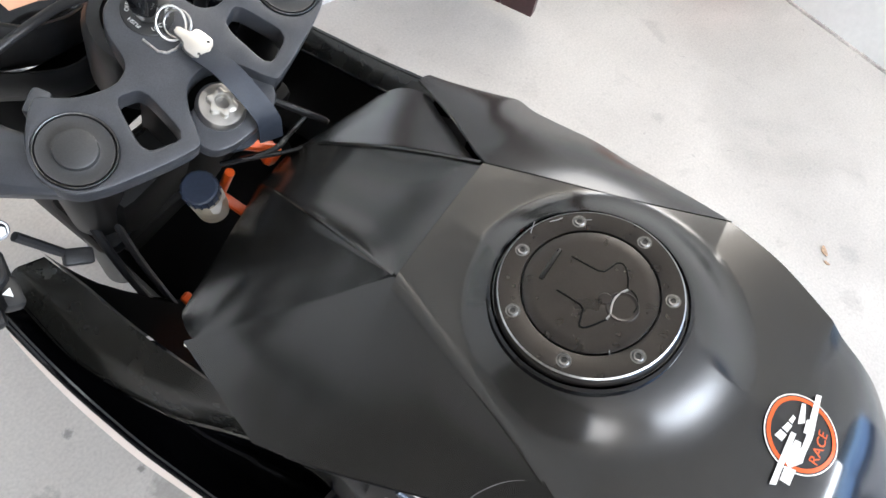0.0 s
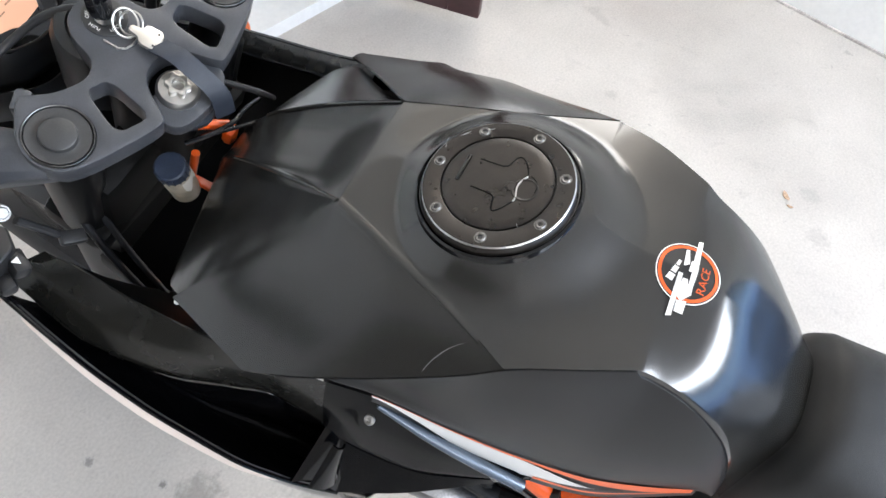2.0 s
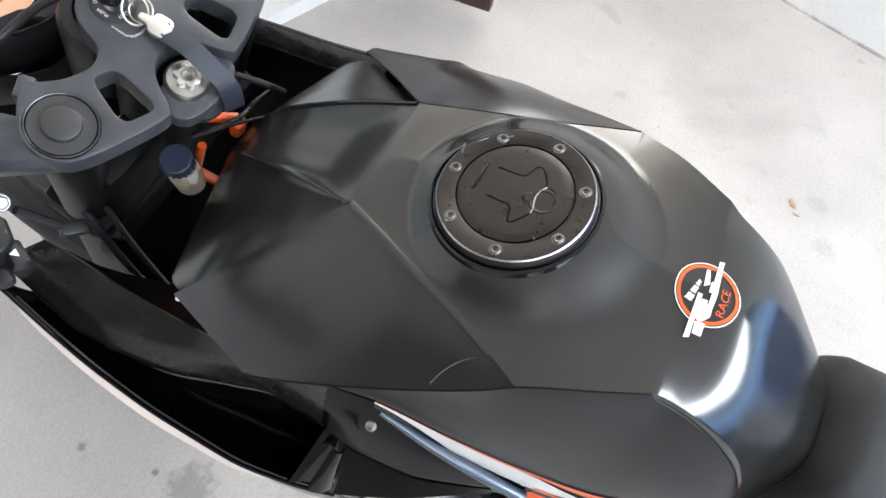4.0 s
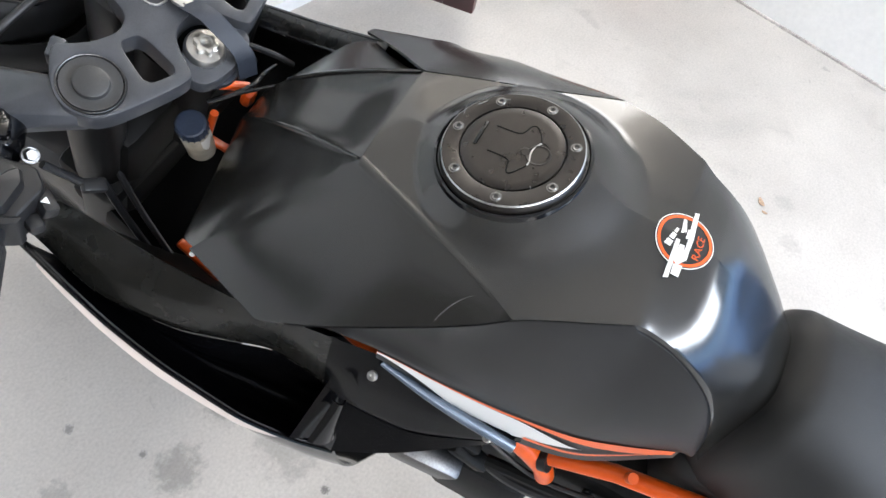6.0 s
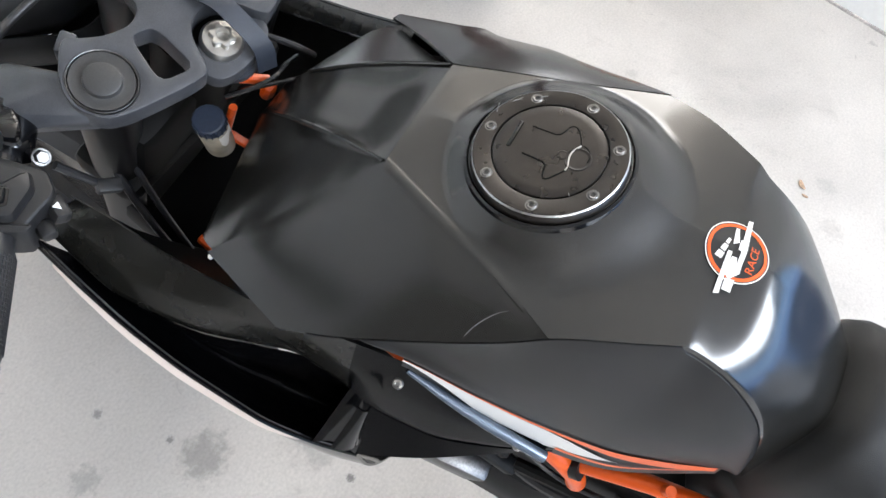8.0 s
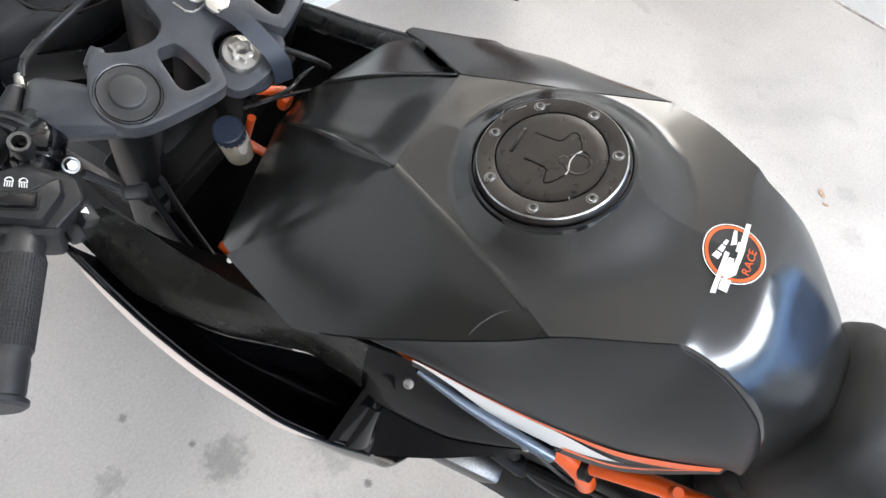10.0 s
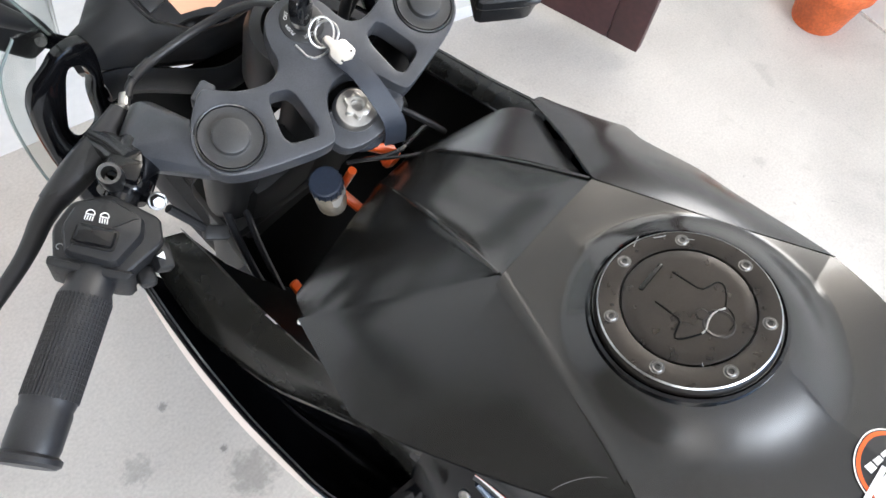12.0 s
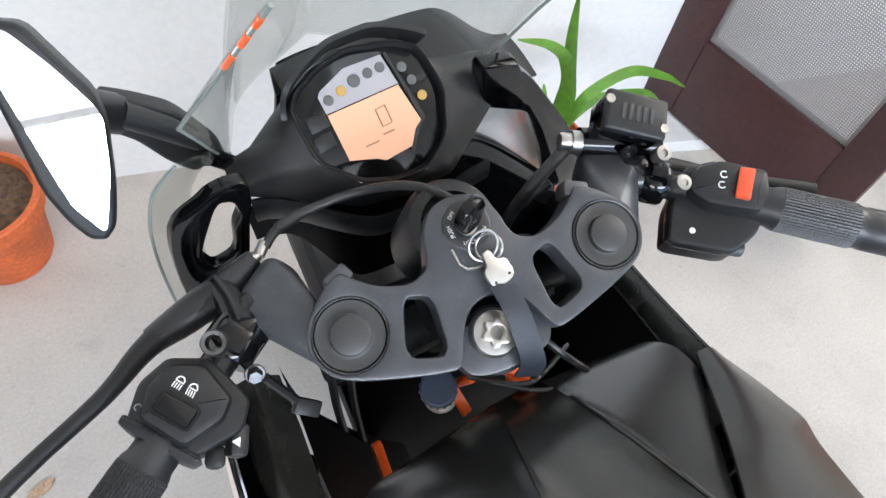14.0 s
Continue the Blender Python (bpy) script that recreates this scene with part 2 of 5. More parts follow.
    t = min(max(t, ts[0]), ts[-1])
    i = max(0, min(len(ts) - 2, sum(1 for v in ts[1:-1] if t >= v)))
    h = ts[i + 1] - ts[i]
    u = (t - ts[i]) / h
    out = []
    for j in range(1, len(knots[0])):
        d = [(knots[k + 1][j] - knots[k][j]) / (ts[k + 1] - ts[k]) for k in range(len(ts) - 1)]

        def slope(k):
            if k == 0:
                return d[0]
            if k == len(ts) - 1:
                return d[-1]
            return 0.0 if d[k - 1] * d[k] <= 0 else 2 * d[k - 1] * d[k] / (d[k - 1] + d[k])

        a, b, m0, m1 = knots[i][j], knots[i + 1][j], slope(i) * h, slope(i + 1) * h
        out.append((2 * u**3 - 3 * u * u + 1) * a + (u**3 - 2 * u * u + u) * m0 + (3 * u * u - 2 * u**3) * b + (u**3 - u * u) * m1)
    return out


def mix3(a, b, t):
    return [p + (q - p) * t for p, q in zip(a, b)]


def step(a, b, x):
    t = min(max((x - a) / (b - a), 0), 1)
    return t * t * (3 - 2 * t)


def sheet(nu, nv, f, thick=0.0, down=None):
    """A grid of f(u, v); with thick it becomes a shell, moved along down (or its normals) by that much."""
    bm = bmesh.new()
    g = [[bm.verts.new(f(i / nu, j / nv)) for j in range(nv + 1)] for i in range(nu + 1)]
    for i in range(nu):
        for j in range(nv):
            q = [g[i][j], g[i + 1][j], g[i + 1][j + 1], g[i][j + 1]]
            try:
                bm.faces.new(q)
            except ValueError:
                pass
    bmesh.ops.remove_doubles(bm, verts=bm.verts, dist=1e-6)
    if thick:
        bm.normal_update()
        ext = bmesh.ops.extrude_face_region(bm, geom=bm.faces[:])
        vs = [v for v in ext["geom"] if isinstance(v, bmesh.types.BMVert)]
        if down is not None:
            bmesh.ops.translate(bm, verts=vs, vec=Vector(down) * thick)
        else:
            n = {v: v.normal.copy() for v in vs}
            for v in vs:
                v.co -= n[v] * thick
    return bm


def tube(points, r, sides=12, closed=False, cap=True, smoothing=0):
    """A round bar along points; r is one radius or one for each point."""
    pts = [Vector(p) for p in points]
    rs = list(r) if isinstance(r, (list, tuple)) else [r] * len(pts)
    for _ in range(smoothing):
        np_, nr = [pts[0]], [rs[0]]
        for a, b, ra, rb in zip(pts[:-1], pts[1:], rs[:-1], rs[1:]):
            np_ += [a.lerp(b, 0.25), a.lerp(b, 0.75)]
            nr += [ra * 0.75 + rb * 0.25, ra * 0.25 + rb * 0.75]
        pts, rs = np_ + [pts[-1]], nr + [rs[-1]]
    bm = bmesh.new()
    rings = []
    ref = Vector((0, 0, 1))
    n = len(pts)
    for i, p in enumerate(pts):
        d = (pts[(i + 1) % n] - pts[i - 1]) if closed else (pts[min(i + 1, n - 1)] - pts[max(i - 1, 0)])
        d.normalize()
        side = d.cross(ref)
        if side.length < 1e-3:
            side = d.cross(Vector((1, 0, 0)))
        side.normalize()
        upv = side.cross(d)
        ref = upv
        rings.append([bm.verts.new(p + (side * math.cos(a) + upv * math.sin(a)) * rs[i]) for a in [2 * math.pi * k / sides for k in range(sides)]])
    for i in range(n if closed else n - 1):
        a, b = rings[i], rings[(i + 1) % n]
        for k in range(sides):
            bm.faces.new([a[k], a[(k + 1) % sides], b[(k + 1) % sides], b[k]])
    if cap and not closed:
        bm.faces.new(rings[0][::-1])
        bm.faces.new(rings[-1])
    return bm


def lathe(profile, sides=32, m=None):
    """Turned shape from (radius, height) rows about z."""
    bm = bmesh.new()
    rings = []
    for r, z in profile:
        if r < 1e-6:
            rings.append([bm.verts.new((0, 0, z))])
        else:
            rings.append([bm.verts.new((r * math.cos(2 * math.pi * k / sides), r * math.sin(2 * math.pi * k / sides), z)) for k in range(sides)])
    for a, b in zip(rings[:-1], rings[1:]):
        for k in range(sides):
            q = [a[k % len(a)], a[(k + 1) % len(a)], b[(k + 1) % len(b)], b[k % len(b)]]
            q = list(dict.fromkeys(q))
            if len(q) > 2:
                bm.faces.new(q)
    if m is not None:
        bm.transform(m)
    return bm


def rounded(outline, times=2, cut=0.25):
    """Corners of a closed outline cut off again and again."""
    pts = [Vector((*p[:2], 0)) for p in outline]
    for _ in range(times):
        o = []
        for a, b in zip(pts, pts[1:] + pts[:1]):
            o += [a.lerp(b, cut), a.lerp(b, 1 - cut)]
        pts = o
    return [(p.x, p.y) for p in pts]


def plate(outline, z0, z1, holes=(), bevel=0.0, m=None, seg=2):
    """A flat plate of that outline, with holes, from z0 up to z1, its upper rim bevelled."""
    bm = bmesh.new()
    edges = []
    for loop in [outline, *holes]:
        vs = [bm.verts.new((x, y, z1)) for x, y in loop]
        edges += [bm.edges.new((a, b)) for a, b in zip(vs, vs[1:] + vs[:1])]
    if holes:
        bmesh.ops.triangle_fill(bm, edges=edges, use_beauty=True)
    else:
        bm.faces.new(bm.verts[:])
    bm.normal_update()
    for f in bm.faces:
        if f.normal.z < 0:
            f.normal_flip()
    rim = [e for e in bm.edges if len(e.link_faces) == 1]
    top = bm.faces[:]
    ext = bmesh.ops.extrude_face_region(bm, geom=top, use_keep_orig=True)
    bmesh.ops.translate(bm, verts=[v for v in ext["geom"] if isinstance(v, bmesh.types.BMVert)], vec=(0, 0, z0 - z1))
    if bevel:
        rim = [e for e in rim if e.is_valid]
        bmesh.ops.bevel(bm, geom=rim, offset=bevel, segments=seg, affect="EDGES", profile=0.5)
    if m is not None:
        bm.transform(m)
    return bm


def block(size, m=None, bevel=0.004, seg=2):
    bm = bmesh.new()
    bmesh.ops.create_cube(bm, size=1.0)
    bmesh.ops.scale(bm, vec=size, verts=bm.verts)
    if bevel:
        bmesh.ops.bevel(bm, geom=bm.edges[:], offset=bevel, segments=seg, affect="EDGES", profile=0.5)
    if m is not None:
        bm.transform(m)
    return bm


def join(*bms):
    out = bms[0]
    for b in bms[1:]:
        me = bpy.data.meshes.new("tmp")
        b.to_mesh(me)
        b.free()
        out.from_mesh(me)
        bpy.data.meshes.remove(me)
    return out


def circle(cx, cy, r, n=32):
    return [(cx + r * math.cos(2 * math.pi * k / n), cy + r * math.sin(2 * math.pi * k / n)) for k in range(n)]


def align(a, b, up=(0, 0, 1)):
    """A pose at a whose z axis points to b."""
    return Matrix.Translation(a) @ (Vector(b) - Vector(a)).to_track_quat("Z", "Y").to_matrix().to_4x4()


# ---- the porch ----
def slab(name, corners, z0, z1, material, label, category):
    bm = bmesh.new()
    lo = [bm.verts.new((x, y, z0)) for x, y in corners]
    hi = [bm.verts.new((x, y, z1)) for x, y in corners]
    bm.faces.new(lo[::-1])
    bm.faces.new(hi)
    n = len(lo)
    for i in range(n):
        bm.faces.new([lo[i], lo[(i + 1) % n], hi[(i + 1) % n], hi[i]])
    return tagged(link(name, bm, material, smooth=0), label, category, kind="structure")


def along(p, q, d0, d1):
    """The part of the line p to q from d0 to d1 metres."""
    p, q = Vector(p), Vector(q)
    w = (q - p).normalized()
    return tuple(p + w * d0), tuple(p + w * d1)


def wall(name, p, q, h, thick, label, base=-0.02, paint=WALL):
    p, q = Vector(p), Vector(q)
    n = Vector((-(q - p).y, (q - p).x)).normalized() * thick
    return slab(name, [tuple(p), tuple(q), tuple(q + n), tuple(p + n)], base, h, paint, label, "wall")


slab("ground", [(-60, -60), (60, -60), (60, 60), (-60, 60)], -0.5, -0.03, GROUND, "bare brown ground outside the porch", "ground")
slab("floor", [(-3.1, -3.7), (3.2, -3.7), (3.2, 2.9), (-3.1, 2.9)], -0.2, 0.0, CONCRETE, "stained light grey cement porch floor", "floor")
FRONT = ((-3.0, 1.927), (2.088, 0.858))
RIGHT = ((2.088, 0.858), (1.007, -3.3))
wall("wall_north", FRONT[0], FRONT[1], 2.75, 0.15, "white painted plaster wall in front of the motorcycle")
# height assumed: kept low to make room for the east fill lamp
wall("wall_east", RIGHT[0], (1.83, -0.134), 1.45, 0.15, "white painted plaster side wall with an assumed opening above")
# unseen upper part is added to block sky from the tank's rear reflections
wall("wall_east_back", (1.83, -0.134), (1.345, -2.0), 2.72, 0.15, "white painted plaster side wall, its unseen upper part added to block light")
wall("wall_west", (-3.0, -3.6), (-3.0, -3.2), 2.75, 0.15, "white painted plaster porch wall")
# unseen wall, its dark colour invented to dim light from the left
wall("wall_west_front", (-3.0, -1.4), (-3.0, 2.3), 2.75, 0.15, "unseen porch wall, dark brown to dim reflections on the left side", paint=DULLWALL)
wall("parapet_west", (-3.02, -3.2), (-3.02, -1.4), 0.5, 0.12, "low white porch parapet")
# unseen parapet, coloured blue to tint reflections on the tank
wall("parapet_south", (3.1, -3.6), (-3.0, -3.6), 0.62, 0.12, "unseen low parapet, blue to tint the tank's reflections", paint=BLUEWALL)
# thin grey strip where the side wall meets the floor
wall("wall_foot_strip", (2.080, 0.850), (1.338, -2.0), 0.008, 0.02, "thin grey line along the foot of the side wall", paint=FOOT_GREY)
slab("step", [(0.30, 1.20), (0.30, 1.12), (1.36, 0.765), (1.46, 0.985)], 0.0, 0.042, WALL, "low white step below the door", "step")
slab("ceiling", [(-3.2, -3.8), (3.2, -3.8), (3.2, 3.0), (-3.2, 3.0)], 2.72, 2.9, CEIL, "white plaster porch ceiling", "ceiling")

# ---- the motorcycle ----
# bike axes: x to its right, y ahead, z up; it leans on its stand
LEAN = -5.81
bike = empty("motorcycle", "black sports motorcycle with orange frame, parked leaning on its stand", "motorcycle", pose(0, 0, 0, 0, LEAN, 0))

SHOULDER = [(0.125, 0.166, 0.865), (0.084, 0.157, 0.887), (0.05, 0.147, 0.906), (0.017, 0.136, 0.924), (-0.01, 0.126, 0.938), (-0.035, 0.116, 0.952), (-0.06, 0.104, 0.966), (-0.094, 0.090, 0.974), (-0.128, 0.074, 0.976)]
SHOULDER_RIGHT = [(0.209, 0.190, 0.810), (0.170, 0.1925, 0.828), (0.136, 0.1930, 0.843), (0.110, 0.1795, 0.860), (0.084, 0.1665, 0.8800), (0.05, 0.1510, 0.905)] + SHOULDER[3:]
REAR = [(-0.128, 0.074, 0.976), (-0.14, 0.071, 0.9695), (-0.157, 0.0695, 0.961), (-0.178, 0.069, 0.946), (-0.203, 0.069, 0.919), (-0.219, 0.069, 0.891), (-0.234, 0.069, 0.852), (-0.246, 0.068, 0.805), (-0.262, 0.066, 0.775)]
CREASE = [(0.096, 0.0475, 0.964), (0.05, 0.064, 0.9655), (0.0, 0.082, 0.966), (-0.055, 0.1065, 0.9636)]
CENTRE = [(0.096, 0.966), (0.05, 0.972), (0.0, 0.977), (-0.05, 0.980), (-0.1, 0.981), (-0.14, 0.979), (-0.158, 0.975), (-0.174, 0.966), (-0.2, 0.944), (-0.225, 0.922), (-0.25, 0.898), (-0.262, 0.885)]
SKIRT = [(y, x + 0.0012, z - 0.004) for y, x, z in REAR]
KNEE_LOW = [(0.06, 0.138, 0.845), (0.028, 0.128, 0.822), (-0.03, 0.122, 0.806), (-0.09, 0.115, 0.798), (-0.145, 0.106, 0.797), (-0.19, 0.092, 0.801), (-0.24, 0.071, 0.803)]
CAP_Z, CAP_SLOPE = 0.9895, -0.19
CAP_X, CAP_Y = -0.0022, -0.0012


def ridge(y):
    """Half width and height of the tank's upper rim."""
    if y > -0.055:
        return spline(CREASE, y)
    if y > -0.128:
        return spline(SHOULDER, y)
    return spline(REAR, y)


def tank_top(x, y):
    """Height of the top cover, with the dome that rises to the filler cap."""
    w, zr = ridge(y)
    zc = spline(CENTRE, y)[0]
    k = min(abs(x) / w, 1.0)
    hollow = 0.004 * step(0.096, 0.04, y) * math.sin(math.pi * k) * step(-0.2, -0.12, y)
    z = zc + (zr - zc) * k ** (2.2 + 1.9 * step(-0.14, -0.24, y)) - hollow
    dx, dy = x - CAP_X, y - CAP_Y
    r = math.hypot(dx, dy) + 1e-9
    foot = 0.0875 - 0.0165 * dy / r
    t = min(max((foot - r) / (foot - 0.0545), 0.0), 1.0)
    s = t * t * (2.0 - t)
    return z + (CAP_Z + CAP_SLOPE * y - 0.003 - z) * s


def tank_body(u, v):
    y = 0.096 + (-0.262 - 0.096) * u
    w, zr = ridge(y)
    s = 2 * v - 1
    side = -1 if s < 0 else 1
    k = abs(s)
    if k <= 0.8:
        x = w * k / 0.8
        return (side * x, y, tank_top(x, y))
    q = (k - 0.8) / 0.2
    if y > -0.128:
        return (side * (w + 0.002 * q), y, zr - 0.010 * q)
    xs, zs = spline(SKIRT, y)
    b = 0.0
    return (side * (w + (xs - w) * q + b), y, zr + (min(zs, zr - 0.004) - zr) * q + b * 0.4)


tank = part("tank_cover", sheet(150, 100, tank_body), TANK, bike, "satin black plastic fuel tank cover, lightly scratched", 50)


def wing(side):
    """Flat side facet from the crease out to the shoulder, running ahead to a point."""
    inner_front = [(0.096, 0.0475, 0.9645), (0.209, 0.140, 0.862)] if side < 0 else [(0.096, 0.0485, 0.9645), (0.150, 0.0985, 0.914), (0.209, 0.148, 0.8575)]
    outer_front = [(0.125, 0.166, 0.865), (0.209, 0.1405, 0.8615)]
    front = 0.209

    def f(u, v):
        y = -0.055 + (front + 0.055) * u
        if y < 0.096:
            a = spline(CREASE, y)
            a = (a[0] + 0.0005, a[1] + 0.0005)
        else:
            a = spline(inner_front, y)
        if side > 0:
            b = spline(SHOULDER_RIGHT, y)
        else:
            b = spline(SHOULDER, y) if y < 0.125 else spline(outer_front, y)
        x, z = a[0] + (b[0] - a[0]) * v, a[1] + (b[1] - a[1]) * v
        crown = 0.006 if side < 0 else 0.009
        return (side * x, y, z + crown * math.sin(math.pi * v) * step(-0.05, 0.05, y) * (step(0.21, 0.15, y) if side < 0 else 1.0))

    return sheet(60, 24, f, 0.0035, (0, 0, -1))


def crease_strip(side):
    """Raised narrow band along the crease."""
    def f(u, v):
        y = 0.096 - 0.128 * u
        x, z = spline(CREASE, y)
        wide = 0.011 - 0.006 * u
        x += (v - 0.25) * wide
        return (side * x, y - 0.002 * v, z + 0.0006 + 0.0012 * (1 - (2 * v - 1) ** 2) * (1 - 0.5 * u) - 0.0015 * v)

    return sheet(40, 8, f)


FRONT_CREASE = [(0.096, 0.0475, 0.964), (0.15, 0.037, 0.942), (0.2, 0.027, 0.915), (0.225, 0.022, 0.897), (0.243, 0.019, 0.876), (0.25, 0.018, 0.84)]
FRONT_OUTER = [(0.096, 0.0465, 0.960), (0.15, 0.088, 0.907), (0.208, 0.1345, 0.857), (0.225, 0.130, 0.843), (0.243, 0.120, 0.826), (0.25, 0.112, 0.805)]

FRONT_OUTER_RIGHT = [(0.096, 0.0470, 0.960), (0.15, 0.0960, 0.908), (0.208, 0.1440, 0.853), (0.225, 0.1480, 0.838), (0.243, 0.135, 0.825), (0.25, 0.12, 0.80)]


def front_cover(u, v):
    y = 0.0955 + (0.25 - 0.0955) * u
    s = 2 * v - 1
    side, k = (-1 if s < 0 else 1), abs(s)
    xc, zc = spline(FRONT_CREASE, y)
    if k < 0.4:
        q = k / 0.4
        dip = 0.0095 * step(0.090, 0.138, y) * (1 - 0.85 * step(0.140, 0.200, y))
        return (side * xc * q, y, zc - 0.0016 - dip * (1 - q**4))
    q = (k - 0.4) / 0.6
    xo, zo = spline(FRONT_OUTER if side < 0 else FRONT_OUTER_RIGHT, y)
    dip = -0.003 * step(0, 0.10, q) * step(0.096, 0.13, y) 
    return (side * (xc + (xo - xc) * q), y, zc - 0.0016 + (zo - zc) * q + dip)


part("seam_lip", sheet(2, 60, lambda u, v: (lambda x: (x, 0.0962 - 0.0004 * u, tank_top(x, 0.096) - 0.0045 * u))((2 * v - 1) * 0.0475)), SATIN, tank)
part("front_tank_cover", sheet(60, 80, front_cover), SATIN, bike, "satin black folded front tank panel with raised creases", 28)
for side in (-1, 1):
    part("tank_wing", wing(side), SATIN, bike, "flat satin black side facet of the tank", 28)
    if side < 0:
        part("crease_trim", crease_strip(side), TANK, tank)
    part("crease_bead", tube([(side * (spline(FRONT_CREASE, y)[0] + 0.0006), y, spline(FRONT_CREASE, y)[1] - 0.0006) for y in [0.098 + 0.118 * k / 16 for k in range(17)]], [0.0012 + 0.0010 * math.sin(math.pi * k / 16) for k in range(17)], 8), TANK, tank)


def knee(side):
    """Dull grip panel under the shoulder."""
    def f(u, v):
        y = 0.10 - 0.3385 * u
        top = spline(SHOULDER if side < 0 else SHOULDER_RIGHT, y) if y > -0.128 else spline(SKIRT, y)
        low = spline(KNEE_LOW, y)
        top = (top[0] + 0.001, top[1] - 0.0015)
        x, z = top[0] + (low[0] - top[0]) * v, top[1] + (low[1] - top[1]) * v
        under = 0.013 * step(-0.075, 0.02, y) * math.sin(math.pi * min(1.0, v / 0.8)) ** 0.7
        return (side * (x - under + 0.008 * math.sin(math.pi * v) ** 0.8 * step(0.06, -0.06, y)), y, z)

    return sheet(70, 24, f, 0.004, (-side, 0, 0))


def side_cover_point(side, u, v, lift=0.0, deep=0.043):
    """The trim below the grip panel, from its lower edge (v 0) down (v 1)."""
    y = 0.035 - 0.268 * u
    x, z = spline(KNEE_LOW, y)
    drop = 0.012 + deep * step(0.0, 0.5, u) * step(1.05, 0.75, u)
    return (side * (x + lift + 0.004 * v), y, z - drop * v)


def decal(side, lo, hi, u0, u1, n=40, lift=0.0016):
    """A thin film on that trim between two lines v = lo(u) and v = hi(u)."""
    return sheet(n, 2, lambda a, b: side_cover_point(side, u0 + (u1 - u0) * a, lo(u0 + (u1 - u0) * a) + (hi(u0 + (u1 - u0) * a) - lo(u0 + (u1 - u0) * a)) * b, lift))


for side in (-1, 1):
    part("knee_panel", knee(side), KNEE, bike, "matte dark grey grip panel on the tank's flank", 40)
    cover = part("side_cover", sheet(50, 8, lambda u, v: side_cover_point(side, u, v, 0.0, 0.064), 0.003, (-side, 0, 0)), GREY_FILM, bike, "dark grey side cover with orange and white stripes", 40)
    part("orange_stripe", decal(side, lambda u: 0.0, lambda u: 0.05 + 0.04 * step(0.1, 0.4, u) + 0.36 * step(0.45, 0.98, u), 0.0, 0.985), ORANGE_FILM, cover, "orange decal stripe")
    part("orange_stripe", decal(side, lambda u: 0.80 - 0.45 * step(0.7, 1, u), lambda u: 0.92 - 0.5 * step(0.7, 1, u), 0.55, 0.975), ORANGE_FILM, cover, "orange decal stripe")
    part("white_stripe", decal(side, lambda u: 0.10 + 0.10 * u + 0.50 * step(0.46, 0.80, u), lambda u: min(0.30 + 2.6 * u, 1.0) if u < 0.50 else 0.60 + 0.40 * (0.74 - u) / 0.24, 0.0, 0.738, 40, 0.0009), WHITE_FILM, cover, "white decal wedge")

# filler cap
cap_pose = Matrix.Translation((CAP_X, CAP_Y, CAP_Z)) @ pose(0, 0, 0, math.degrees(math.atan(CAP_SLOPE)), 0, 0)
cap = part("fuel_cap", lathe([(0.0380, 0.0010), (0.0382, 0.0032), (0.0388, 0.0036), (0.0500, 0.0035), (0.0512, 0.0022), (0.0524, -0.0005), (0.0530, -0.005)], 96, cap_pose), CAP, tank, "dark anodised metal filler ring with bright worn rim")
part("worn_rim", lathe([(0.0502, 0.00352), (0.0507, 0.0032), (0.0511, 0.0026)], 96, cap_pose), CAP_EDGE, tank, "bare aluminium rim")
part("cap_groove", lathe([(0.0383, 0.0012), (0.0374, 0.0006), (0.0364, 0.0006)], 96, cap_pose), BLACK_FILM, tank)
part("cap_lid", lathe([(0.0, 0.0040), (0.030, 0.0040), (0.0358, 0.0039), (0.0369, 0.0032), (0.0371, 0.0)], 96, cap_pose), CAP, tank, "dark anodised cap lid with keyhole flap")
part("seal_ring", lathe([(0.0527, -0.0035), (0.0545, -0.0016), (0.0562, -0.0026), (0.0572, -0.0060)], 96, cap_pose), GLOSS, tank)
for i in range(7):
    a = radians(87 + 360 / 7 * i)
    m = cap_pose @ Matrix.Translation((0.0440 * math.cos(a), 0.0440 * math.sin(a), 0.0034))
    bolt = part("cap_bolt", lathe([(0.0015, -0.0008), (0.0017, 0.0009), (0.0027, 0.0011), (0.0032, 0.0006), (0.0034, 0.0002), (0.0042, 0.0003)], 18, m), BOLT, tank, "small socket head bolt")
    part("socket", plate([(0.0016 * math.cos(radians(60 * k + 17 * i)), 0.0016 * math.sin(radians(60 * k + 17 * i))) for k in range(6)], -0.0006, 0.0003, (), 0, m), BLACK_FILM, bolt)


def lid_line(rows, radius, material, name, label="", smoothing=1):
    """A fine line lying in the lid."""
    return part(name, tube([cap_pose @ Vector((x - CAP_X, y - CAP_Y, 0.0040)) for x, y in rows], radius, 6, smoothing=smoothing), material, tank, label)


part("hinge_slot", block((0.0030, 0.0225, 0.0022), cap_pose @ pose(0.0025, 0.0260, 0.0040, 0, 0, 90), 0.0009), GLOSS, tank)
lid_line([(0.0108, 0.017), (0.0104, 0.007), (0.0103, -0.002), (0.0150, -0.0045), (0.0205, -0.0060), (0.0214, -0.0105), (0.0150, -0.0155), (0.0082, -0.0185)], 0.00055, LINER, "flap_groove")
lid_line([(-0.0137, -0.0166), (-0.0200, -0.0125), (-0.0243, -0.0090), (-0.0247, -0.0060), (-0.0190, -0.0045), (-0.0135, -0.0033), (-0.0125, 0.0050), (-0.0119, 0.0138)], 0.00065, LINER, "flap_groove")
